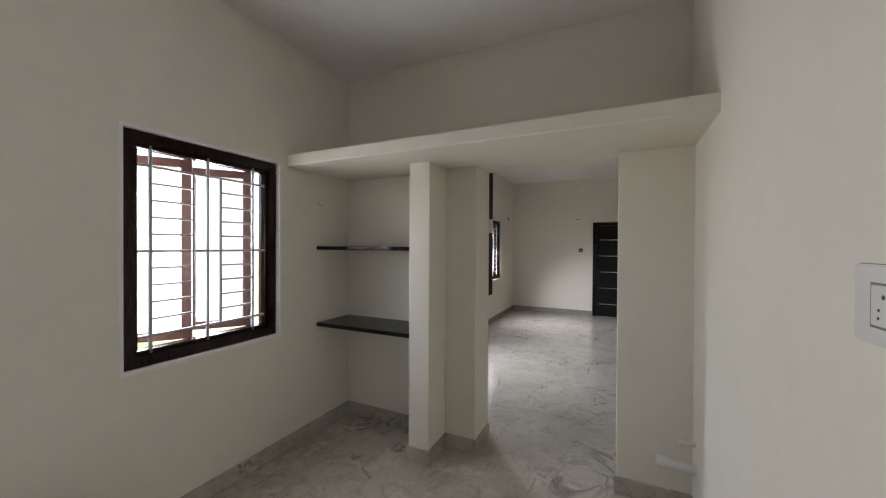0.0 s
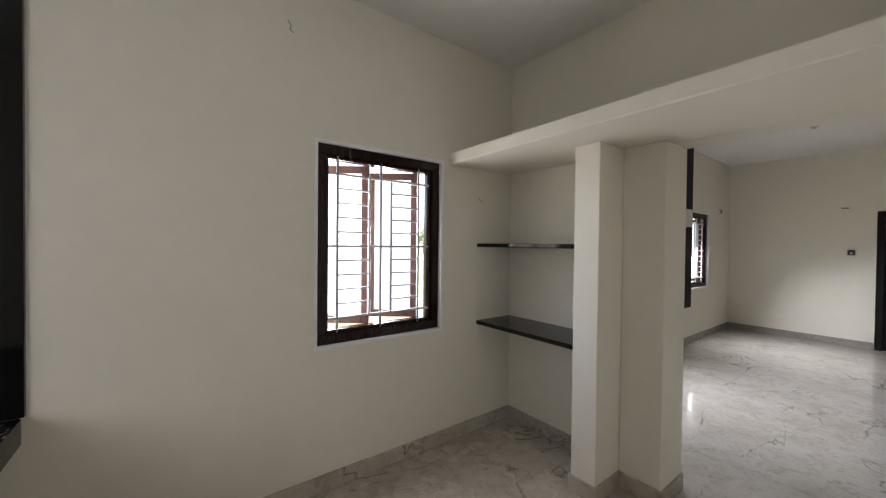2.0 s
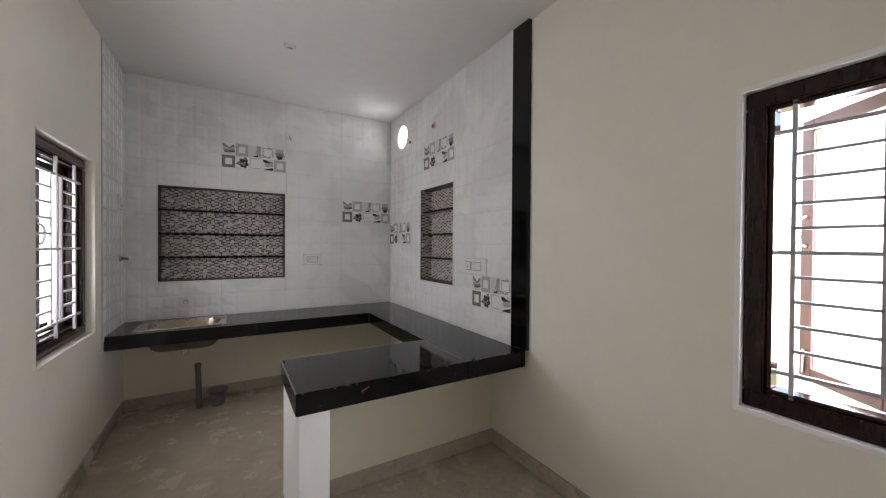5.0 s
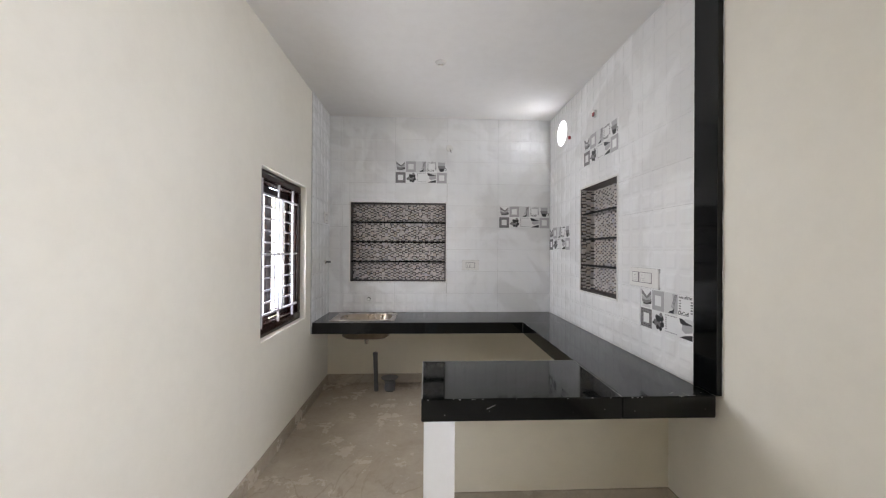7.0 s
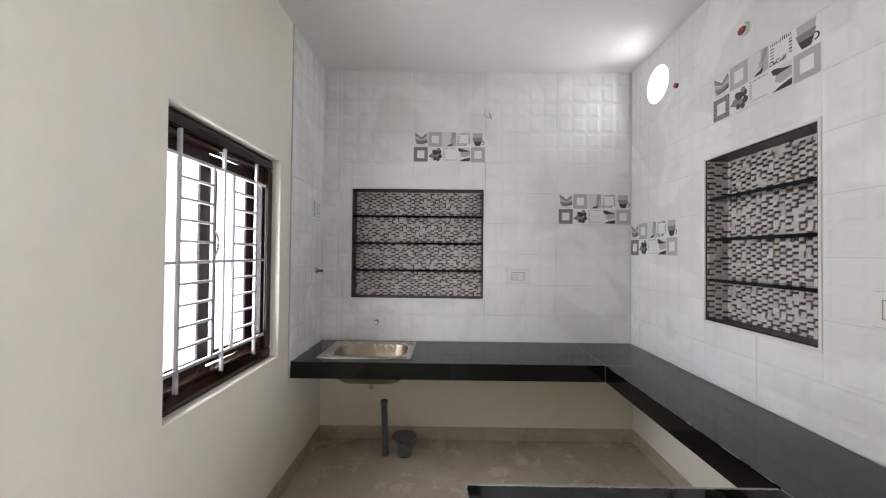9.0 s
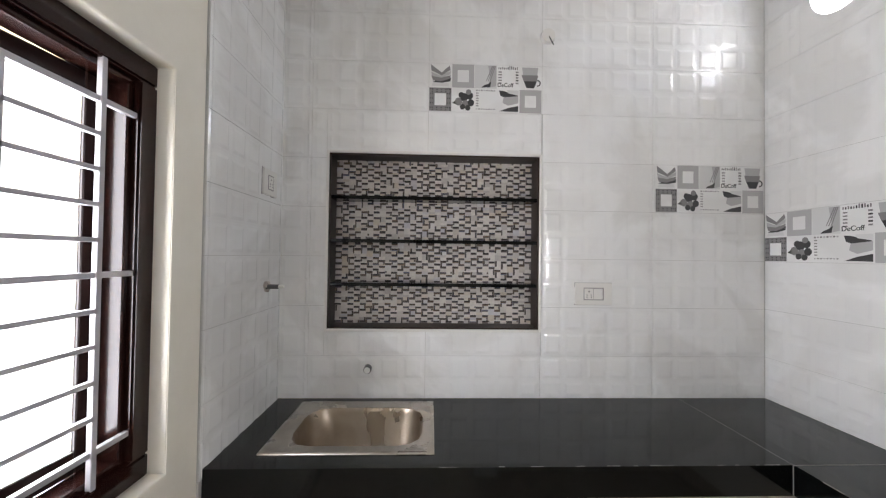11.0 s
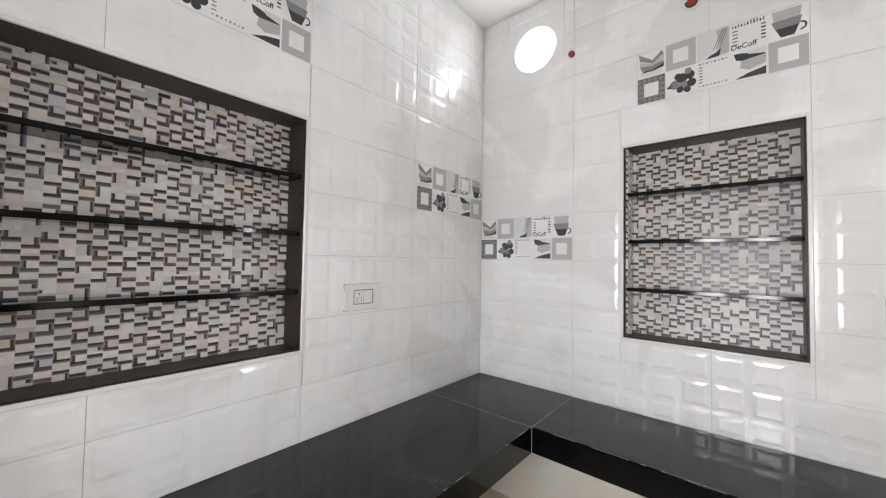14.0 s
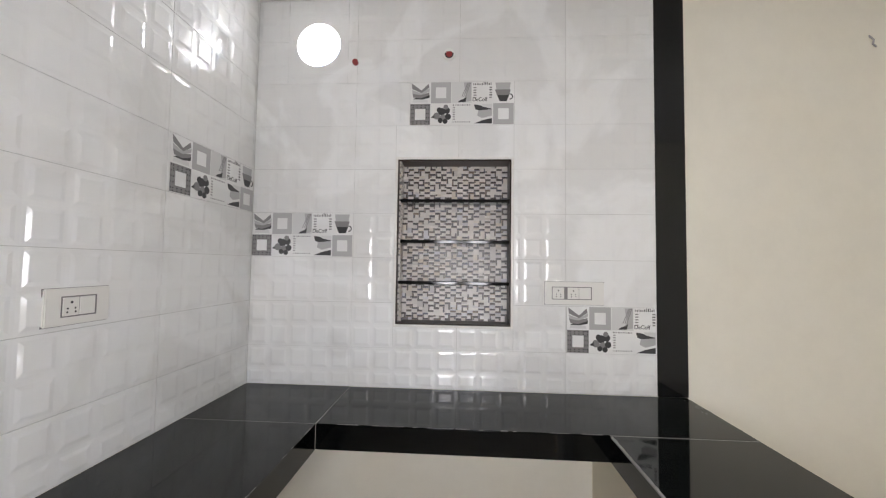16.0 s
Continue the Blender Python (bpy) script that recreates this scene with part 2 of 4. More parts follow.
# ---- the plan ----
XW, XE = -1.975, 0.655          # painted faces of the west and east walls
XT, YT, XET = -1.948, -2.515, 0.643  # glazed faces in the kitchen: west, south, east
TOP = 3.104                      # ceiling
YN = 2.86                        # north wall of the dining part
SOFFIT, LOFT = 2.165, 2.25       # loft slab
HN = 9.02                        # far wall of the hall
W1 = (1.127, 2.106, 0.884, 2.188)
W2 = (-1.748, -0.825, 0.900, 2.135)
W3 = (7.07, 7.93, 0.85, 2.13)
W4 = (4.2, 5.5, 0.85, 2.13)
N1 = (-0.708, 0.401, 1.183, 2.101)
N2 = (-1.652, -0.999, 1.181, 2.131)
HOLE_Y, HOLE_Z, HOLE_R = -2.146, 2.828, 0.132

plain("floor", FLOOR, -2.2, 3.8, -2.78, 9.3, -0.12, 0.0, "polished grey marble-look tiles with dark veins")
sq = HOLE_R + 0.05
H0 = (HOLE_Y - sq, HOLE_Y + sq, HOLE_Z - sq, HOLE_Z + sq)
slab_wall("wall_west", "x", -2.205, XW, (-2.78, HN), (0, TOP), [W1, N2, H0, W3, W4], PAINT, None, "cream painted plaster wall with windows")
slab_wall("wall_south", "y", -2.78, YT - 0.012, (XW, 0.9), (0, TOP), [N1], LOWPAINT, None, "cream painted plaster wall")
east = slab_wall("wall_east", "x", XE, 0.9, (YT - 0.012, 2.86), (0, TOP), [W2], PAINT, None, "cream painted plaster wall")
SKEW = 0.05                     # the east wall runs out of line towards the north
for v in east.data.vertices:
    if v.co.y > 2.8 and v.co.x < 0.8:
        v.co.x += SKEW


def east_x(y):
    return XE + SKEW * max(0.0, (y + 0.822) / 3.682)


plain("wall_pier", PAINT, 0.30, 0.9, 2.735, 3.04, 0, SOFFIT, "cream painted pier beside the way to the hall", 0.003)
plain("wall_hall_south", PAINT, 0.9, 3.8, 2.735, 3.04, 0, TOP, "cream painted plaster wall")
plain("wall_pillar_front", PAINT, -1.073, -0.907, 2.457, 2.86, 0, SOFFIT, "cream painted square pillar", 0.004)
plain("wall_pillar_back", PAINT, -0.907, -0.657, 2.736, 3.04, 0, SOFFIT, "cream painted square pillar", 0.004)
plain("wall_alcove_back", PAINT, XW, -0.907, YN, 3.04, 0, SOFFIT, "cream painted plaster wall")
plain("wall_upper_north", PAINT, XW, 0.9, 2.86, 3.04, SOFFIT, TOP, "cream painted plaster wall above the loft")
plain("wall_hall_north", PAINT, -2.205, 3.8, HN, HN + 0.23, 0, TOP, "cream painted plaster wall")
plain("wall_hall_east", PAINT, 3.8, 4.03, 2.735, HN, 0, TOP, "cream painted plaster wall")
tagged(part("ceiling", box(-2.205, 4.03, -2.78, HN + 0.23, TOP, TOP + 0.15), CEIL), "white painted ceiling", kind="structure")

# the loft slab over the alcove and the way to the hall
loft = thing("loft_slab", (-0.66, 2.5, SOFFIT), "cream painted concrete loft slab built into the walls", "loft")
part("slab", box(XW, XE + 0.055, 2.152, 2.86, SOFFIT, LOFT, 0.006), PAINT, loft).matrix_parent_inverse = loft.matrix_basis.inverted()


def under(parent):
    """Keep the parts of a thing where they were modelled."""
    for o in parent.children_recursive:
        if o.parent == parent:
            o.matrix_parent_inverse = parent.matrix_basis.inverted()


# ---- skirting ----
def skirting(name, segments):
    for x0, x1, y0, y1 in segments:
        tagged(part(name, box(x0, x1, y0, y1, 0, 0.105, 0.002), FLOOR), "grey marble skirting", kind="structure")


S = 0.012
skirting("baseboard", [
    (XW, XW + S, -0.444, YN), (XW, -1.073, YN - S, YN), (-1.073, -0.907 + S, 2.457 - S, 2.457), (-1.073 - S, -1.073, 2.457 - S, YN - S),
    (-0.907, -0.907 + S, 2.457, 2.736), (-0.907, -0.657, 2.736 - S, 2.736), (-0.657, -0.657 + S, 2.736 - S, 3.04),
    (0.30 - S, 0.30, 2.735 - S, 3.04), (0.30, 0.692, 2.735 - S, 2.735), (XE - S, XE, YT, -0.822), (XW, XE - S, YT - 0.012, YT), (XW, XW + S, YT, -0.544),
    (XW, XW + S, 3.04, HN), (XW, -0.17, HN - S, HN), (0.75, 3.8, HN - S, HN), (XW, -0.657, 3.04, 3.04 + S)])

bms = box(XE - S, XE, -0.822, 2.735 - S, 0, 0.105)
for v in bms.verts:
    if v.co.y > 0:
        v.co.x += east_x(2.72) - XE
tagged(part("baseboard", bms, FLOOR), "grey marble skirting", kind="structure")

# ---- counter ----
counter = thing("kitchen_counter", (-0.9, -1.3, 0), "black granite kitchen counter round three sides on cream supports", "kitchen counter")
CT, CB = 0.823, 0.712
XI, YI, YP = -1.464, -1.902, -0.648  # inner edges of the west and south arms, back edge of the peninsula
for x0, x1, y0, y1 in ((XT, XI, YI, -0.050), (XI, -0.463, YP, -0.050)):
    part("worktop", box(x0, x1, y0, y1, CB, CT, 0.004, segs=2), GRANITE, counter)
SK = (-0.158, 0.500, -2.468, -1.984)  # the sink's rim
for x0, x1, y0, y1 in ((XT, SK[0] + 0.02, YT, YI), (SK[1] - 0.02, XET, YT, YI)):
    part("worktop", box(x0, x1, y0, y1, CB, CT), GRANITE, counter)
part("worktop", box(SK[0] + 0.02, SK[1] - 0.02, SK[3] - 0.02, YI, CB, CT), GRANITE, counter)
part("worktop", box(SK[0] + 0.02, SK[1] - 0.02, YT, SK[2] + 0.02, CB, CT), GRANITE, counter)
JOINT = material("pale_joint", (0.30, 0.29, 0.27), 0.6)
for x0, x1, y0, y1 in ((XT, XI, YI - 0.0015, YI + 0.0005), (XI - 0.001, XI + 0.001, YT, YI), (XI - 0.001, XI + 0.001, YP, -0.052)):
    part("joint", box(x0, x1, y0, y1, CT - 0.002, CT + 0.0004), JOINT, counter, "pale joint line between slabs")
part("joint", box(XI - 0.0015, XI + 0.0015, YI - 0.0015, YI + 0.0015, CB + 0.002, CT - 0.004), JOINT, counter, "pale joint line between slabs")
smears, rng = bmesh.new(), random.Random(8)
for k in range(46):  # pale plaster smears left along the slabs' edges
    if k < 30:
        y, w_ = rng.uniform(-1.88, -0.70), rng.uniform(0.01, 0.07)
        box(XI - 0.003 - rng.uniform(0, 0.004), XI - 0.0015, y, y + w_, CT - 0.0005, CT + 0.0003, 0, smears)
    else:
        x, w_ = rng.uniform(-1.46, -0.2), rng.uniform(0.01, 0.06)
        box(x, x + w_, YI - 0.0025 - rng.uniform(0, 0.003), YI - 0.0015, CT - 0.0005, CT + 0.0003, 0, smears)
for k in range(60):  # putty along the open edges of the peninsula
    y = YP + 0.005 + k * 0.0097
    box(-0.4665 - rng.uniform(0, 0.004), -0.4622, y, y + rng.uniform(0.006, 0.0115), CT - 0.005 - rng.uniform(0, 0.003), CT + 0.0005, 0, smears)
for k in range(95):
    x = XI + 0.01 + k * 0.0104
    box(x, x + rng.uniform(0.007, 0.0115), YP - 0.0014, YP + 0.0055 + rng.uniform(0, 0.004), CT - 0.006, CT + 0.0006, 0, smears)
tagged(part("putty", smears, JOINT, counter, "pale smears along the slab edges"), kind="stuff")
chips, rng = bmesh.new(), random.Random(21)
for k in range(26):
    x, z, w_ = rng.uniform(XT + 0.05, -0.47), rng.choice((CT - 0.002, CT - 0.004, CB + 0.004, rng.uniform(CB + 0.02, CT - 0.02))), rng.uniform(0.002, 0.010)
    box(x, x + w_, -0.0515, -0.0492, z - 0.0015, z + rng.uniform(0.0005, 0.002), 0, chips)
for k in range(10):
    y, w_ = rng.uniform(-0.63, -0.07), rng.uniform(0.01, 0.05)
    box(-0.4645, -0.4622, y, y + w_, CT - 0.003, CT - 0.0015, 0, chips)
for k in range(14):  # scuffs by the tiled corner and on the front edge
    x, y, w_ = rng.uniform(XT + 0.02, XT + 0.22), rng.uniform(-0.11, -0.055), rng.uniform(0.003, 0.014)
    box(x, x + w_, y, y + rng.uniform(0.002, 0.006), CT - 0.0005, CT + 0.0004, 0, chips)
scratch = box(-0.024, 0.024, -0.0512, -0.0495, -0.0012, 0.0012)
scratch.transform(Matrix.Translation((-0.805, 0, 0.782)) @ Matrix.Rotation(radians(24), 4, "Y"))
chips = joined([chips, scratch])
tagged(part("chips", chips, JOINT, counter, "pale chips and putty on the edge"), kind="stuff")
part("end_support", box(-0.628, -0.475, -0.61, -0.062, 0, CB, 0.003), WHITE, counter)
part("knee_wall", box(XW, -0.628, -0.544, -0.444, 0, CB), LOWPAINT, counter)
under(counter)
tagged(part("baseboard", box(XW, -0.628, -0.444, -0.444 + S, 0, 0.105, 0.002), FLOOR), "grey marble skirting", kind="structure")
tagged(part("trim", box(XW, XW + 0.031, -0.203, -0.042, CT, TOP, 0.002), GRANITE), "vertical black granite strip that ends the tiling", kind="structure")
ragged, rng = bmesh.new(), random.Random(5)
for k in range(76):  # uneven filler between the strip and the painted wall
    z = CT + k * 0.03
    box(XW, XW + 0.002 + rng.uniform(0, 0.003), -0.042, -0.039 + rng.uniform(0, 0.003), z, z + 0.03, 0, ragged)
tagged(part("trim", ragged, WHITE), "uneven white filler line beside the granite strip", kind="structure")


# ---- windows ----
def window(name, face, out, w, deep, shutters, label):
    """A wooden window in a wall across x: face is the wall's inner plane, out +1 or -1 the way outdoors. shutters: (hinge_y, free_y, reach)."""
    y0, y1, z0, z1 = w
    rim = sorted((face + out * (-0.003 if deep < 0.04 else 0.003), face + out * (deep + 0.08)))
    band = 0.019 if deep < 0.04 else 0.002
    trim = bmesh.new()
    for s in ((y0, y1, z0, z0 + band), (y0, y1, z1 - band, z1), (y0, y0 + band, z0 + band, z1 - band), (y1 - band, y1, z0 + band, z1 - band)):
        box(rim[0], rim[1], *s, 0, trim)
    y0, y1, z0, z1 = y0 + band, y1 - band, z0 + band, z1 - band
    win = thing(name, (face, (y0 + y1) / 2, z0), label, "window", kind="structure")
    fw, d0, d1 = 0.067, deep, deep + 0.09
    a, b = sorted((face + out * d0, face + out * d1))
    fr = bmesh.new()
    for s in ((a, b, y0, y1, z0, z0 + fw), (a, b, y0, y1, z1 - fw, z1), (a, b, y0, y0 + fw, z0 + fw, z1 - fw), (a, b, y1 - fw, y1, z0 + fw, z1 - fw)):
        box(*s, 0.006, fr, 2)
    c, d = sorted((face + out * (d0 + 0.02), face + out * d1))
    e = 0.018
    for s in ((c, d, y0 + fw, y1 - fw, z0 + fw, z0 + fw + e), (c, d, y0 + fw, y1 - fw, z1 - fw - e, z1 - fw),
              (c, d, y0 + fw, y0 + fw + e, z0 + fw + e, z1 - fw - e), (c, d, y1 - fw - e, y1 - fw, z0 + fw + e, z1 - fw - e)):
        box(*s, 0.004, fr)
    part("window_frame", fr, WOOD, win)
    part("plaster_edge", trim, WHITE if deep < 0.04 else PAINT, win, "white plaster edge")
    # grille of square bars
    r = 0.0076
    gx = face + out * (deep + r + (0.02 if deep < 0.04 else 0.004))
    g = bmesh.new()
    i0, i1, k0, k1 = y0 + fw - 0.004, y1 - fw + 0.004, z0 + fw - 0.004, z1 - fw + 0.004
    wd, ht = i1 - i0, k1 - k0
    rows = [k0 + ht * q for q in (0.083, 0.492, 0.90)]
    ups = [(i0 + wd * q if out < 0 else i1 - wd * q) for q in (0.10, 0.375, 0.48, 0.58, 0.86)]
    for y, long in zip(ups, (1, 0, 1, 0, 1)):
        za, zb = (k0, k1) if long else (rows[0], rows[2])
        box(gx - r, gx + r, y - r, y + r, za, zb, 0.0015, g)
    for z in rows:
        box(gx - r + out * 0.004, gx + r + out * 0.004, i0, i1, z - r, z + r, 0.0015, g)
    for u0, u1 in (sorted(ups[0:2]), sorted(ups[3:5])):
        for lo, hi in ((rows[0], rows[1]), (rows[1], rows[2])):
            for k in range(1, 5):
                z = lo + (hi - lo) * k / 5
                box(gx - r, gx + r, u0, u1, z - r * 0.8, z + r * 0.8, 0.001, g)
    part("grille", g, GRILL, win, "white enamelled steel grille")
    for hy, fy, reach in shutters:
        sx = face + out * (d1 + 0.01)
        turn = math.atan2(out * reach, fy - hy)
        width = math.hypot(reach, fy - hy)
        m = Matrix.Translation((sx, hy, 0)) @ Matrix.Rotation(-math.atan2(out * reach, abs(fy - hy)) * (1 if fy > hy else -1), 4, "Z")
        sgn = 1 if fy > hy else -1
        sw, t = (0.055 if out < 0 else 0.06), 0.028
        q0, q1 = z0 + fw + 0.012, z1 - fw - 0.012
        s = bmesh.new()
        ya, yb = sorted((0, sgn * width))
        for bb in ((-t / 2, t / 2, ya, ya + sw, q0, q1), (-t / 2, t / 2, yb - sw, yb, q0, q1), (-t / 2, t / 2, ya + sw, yb - sw, q0, q0 + sw), (-t / 2, t / 2, ya + sw, yb - sw, q1 - sw, q1)):
            box(*bb, 0.003, s)
        s.transform(m)
        sh = part("shutter", s, REDWOOD if out < 0 else SHADEWOOD, win, "open outward, red-brown wooden casement" if out < 0 else "nearly closed brown wooden casement with shade put into its colour")
        gl = box(-0.003, 0.003, ya + sw, yb - sw, q0 + sw, q1 - sw)
        gl.transform(m)
        part("pane", gl, FROST, sh)
        facing = pose(-out * 0.006, (ya + yb) / 2, (q0 + q1) / 2, 90, 0, 90 * out)
        if name != "window_3":
            window_light(m @ facing, yb - ya - 2 * sw, q1 - q0 - 2 * sw, GLOW[name]).data.spread = radians(180 if out < 0 else 150)
        hb = bmesh.new()
        hy2 = (sgn * width) - sgn * sw / 2
        hx = -out * t / 2
        zc = (q0 + q1) / 2 + 0.08
        pts = [(hx, zc - 0.065), (hx - out * 0.024, zc - 0.055), (hx - out * 0.034, zc - 0.025), (hx - out * 0.034, zc + 0.025), (hx - out * 0.024, zc + 0.055), (hx, zc + 0.065)]
        for p, q in zip(pts, pts[1:]):
            tube((p[0], hy2, p[1]), (q[0], hy2, q[1]), 0.0065, segs=8, bm=hb)
        hb.transform(m)
        part("handle", hb, STEEL, sh, "steel pull handle")
        st = tube((hx - out * 0.006, hy2, q0 + 0.03), (hx - out * 0.006, hy2, q0 + 0.13), 0.005, segs=8)
        st.transform(m)
        part("bolt", st, STEEL, sh, "steel tower bolt")
    under(win)
    return win


window("window_1", XW, -1, W1, 0.028, [(1.55, 1.24, 0.24), (1.955, 1.65, 0.24)], "dark varnished wooden window, white grille, open frosted casements")
window("window_2", XE, 1, W2, 0.05, [(-1.27, -0.885, 0.015), (-1.675, -1.315, 0.03)], "dark varnished wooden window, white grille, nearly closed frosted casements")
window("window_3", XW, -1, W3, 0.028, [(7.5, 7.15, 0.2), (7.86, 7.53, 0.2)], "dark varnished wooden window with a white grille in the hall")

# ---- alcove shelves ----
for z in (0.917, 1.557):
    sh = thing("wall_shelf", (-1.52, 2.65, z - 0.03), "black granite shelf slab built into the alcove walls", "shelf", "alcove shelves")
    part("board", box(XW, -1.073, 2.468, YN, z - 0.026, z, 0.001), GRANITE, sh)
    part("nosing", box(XW, -1.073, 2.458, 2.468, z - 0.030, z, 0.002), GRANITE, sh, "polished black front edge")
    under(sh)

# ---- niches ----
NICHEBACK = material("dark_mosaic_joint", (0.035, 0.028, 0.025), 0.6)
NICHEWOOD = material("brown_wood_tile", (0.030, 0.020, 0.015), 0.35, spec=0.25)


def niche(name, along, face, deep, w, label):
    """A recess with three dark shelves."""
    u0, u1, z0, z1 = w

    def bx(a0, a1, d0, d1, za, zb, bev=0.0):
        d0, d1 = sorted((face - d0, face - d1))
        return box(d0, d1, a0, a1, za, zb, bev) if along == "y" else box(a0, a1, d0, d1, za, zb, bev)

    nc = thing(name, (face - deep / 2, (u0 + u1) / 2, z0) if along == "y" else ((u0 + u1) / 2, face - deep / 2, z0), label, "wall niche")
    part("back", bx(u0 - 0.001, u1 + 0.001, deep, deep + 0.02, z0 - 0.001, z1 + 0.001), NICHEBACK, nc)
    t = 0.008
    for s in ((u0, u0 + t, z0, z1), (u1 - t, u1, z0, z1), (u0 + t, u1 - t, z0, z0 + t), (u0 + t, u1 - t, z1 - t, z1)):
        part("lining", bx(s[0], s[1], 0.002, deep, s[2], s[3]), NICHEWOOD, nc)
    e = 0.014
    for s in ((u0 - e, u0, z0 - e, z1 + e), (u1, u1 + e, z0 - e, z1 + e), (u0, u1, z0 - e, z0), (u0, u1, z1, z1 + e)):
        part("edge_trim", bx(s[0], s[1], -0.006, 0.01, s[2], s[3], 0.002), PLASTIC, nc)
    for k in (1, 2, 3):
        z = z0 + (z1 - z0) * k / 4
        part("shelf", bx(u0 + t, u1 - t, 0.012, deep, z - 0.009, z + 0.009, 0.002), GRANITE, nc)
    under(nc)
    return nc


niche_s = niche("niche_south", "x", YT, 0.13, N1, "recessed niche with black shelves and mosaic back in tiles")
niche_w = niche("niche_west", "y", XT, 0.13, N2, "recessed niche with black shelves and mosaic back in tiles")

# ---- tiling ----
DARKPRINT = material("dark_grey_print", (0.05, 0.05, 0.05), 0.15)
MIDPRINT = material("mid_grey_print", (0.22, 0.21, 0.21), 0.15)
LIGHTPRINT = material("light_grey_print", (0.42, 0.41, 0.41), 0.15)
PALEPRINT = material("pale_grey_print", (0.62, 0.62, 0.61), 0.12)
BASE = Matrix(((0, 0, 1, XT), (1, 0, 0, 0), (0, 1, 0, 0), (0, 0, 0, 1)))
FACES = {  # a wall's own axes: along it (to the right as one faces it), up, out of it
    "west": BASE,
    "south": Matrix(((-1, 0, 0, 0), (0, 0, 1, YT), (0, 1, 0, 0), (0, 0, 0, 1))),
    "east": Matrix(((0, 0, -1, XET), (-1, 0, 0, 0), (0, 1, 0, 0), (0, 0, 0, 1))),
}


def relief_tile(u0, z0, w, h, cw=0.606 / 5, ch=0.2575 / 2, plain_face=False):
    """A glazed tile at its own corner, with soft raised pads on a grid that starts at (u0, z0) behind the cut edges."""
    bm = bmesh.new()

    def ring(a, b):
        for k in range(4):
            bm.faces.new((a[k], a[(k + 1) % 4], b[(k + 1) % 4], b[k]))

    def quad(x0, x1, y0, y1, d):
        return [bm.verts.new(p) for p in ((x0, y0, d), (x1, y0, d), (x1, y1, d), (x0, y1, d))]

    xs = [0.0] + [c for c in (k * cw - u0 for k in range(1, 6)) if 0.02 < c < w - 0.02] + [w]
    ys = [0.0] + [c for c in (k * ch - z0 for k in range(1, 3)) if 0.02 < c < h - 0.02] + [h]
    if plain_face:
        xs, ys = [0.0, w], [0.0, h]
    for x0, x1 in zip(xs, xs[1:]):
        for y0, y1 in zip(ys, ys[1:]):
            o = quad(x0, x1, y0, y1, 0)
            if plain_face:
                bm.faces.new(o)
                continue
            e = min(0.012, (x1 - x0) / 4, (y1 - y0) / 4)
            a = quad(x0 + e, x1 - e, y0 + e, y1 - e, 0.0005)
            b = quad(x0 + 2.1 * e, x1 - 2.1 * e, y0 + 2.1 * e, y1 - 2.1 * e, 0.0029)
            ring(o, a)
            ring(a, b)
            bm.faces.new(b)
    bmesh.ops.remove_doubles(bm, verts=bm.verts[:], dist=0.0001)
    front, back = quad(0, w, 0, h, 0), quad(0, w, 0, h, -0.008)
    ring(back, front)
    bmesh.ops.remove_doubles(bm, verts=bm.verts[:], dist=0.00001)
    me = bpy.data.meshes.new("tile")
    for f in bm.faces:
        f.normal_update()
    bm.to_mesh(me)
    bm.free()
    me.materials.append(TILE)
    return me


tile_meshes = {}
GAP = 0.0018


def put_tile(wall, parent, u0, u1, z0, z1, ou=0.0, oz=0.0, plain_face=False):
    if u1 - u0 < 0.012 or z1 - z0 < 0.012:
        return None
    key = tuple(round(v, 3) for v in (u1 - u0, z1 - z0, ou, oz)) + (plain_face,)
    if key not in tile_meshes:
        tile_meshes[key] = relief_tile(ou, oz, u1 - u0 - GAP, z1 - z0 - GAP, plain_face=plain_face)
    ob = new("tile", tile_meshes[key])
    ob.parent = parent
    ob.matrix_basis = FACES[wall] @ Matrix.Translation((u0 + GAP / 2, z0 + GAP / 2, 0))
    return ob


def cut(rect, hole):
    """The rectangles that are left of rect round hole."""
    u0, u1, z0, z1 = rect
    a, b, c, d = hole
    a, b, c, d = max(a, u0), min(b, u1), max(c, z0), min(d, z1)
    if a >= b or c >= d:
        return [rect]
    return [r for r in ((u0, a, z0, z1), (b, u1, z0, z1), (a, b, z0, c), (a, b, d, z1)) if r[1] - r[0] > 0.004 and r[3] - r[2] > 0.004]


ROWS_Z = [1.044 + 0.2575 * k for k in range(-1, 9)]


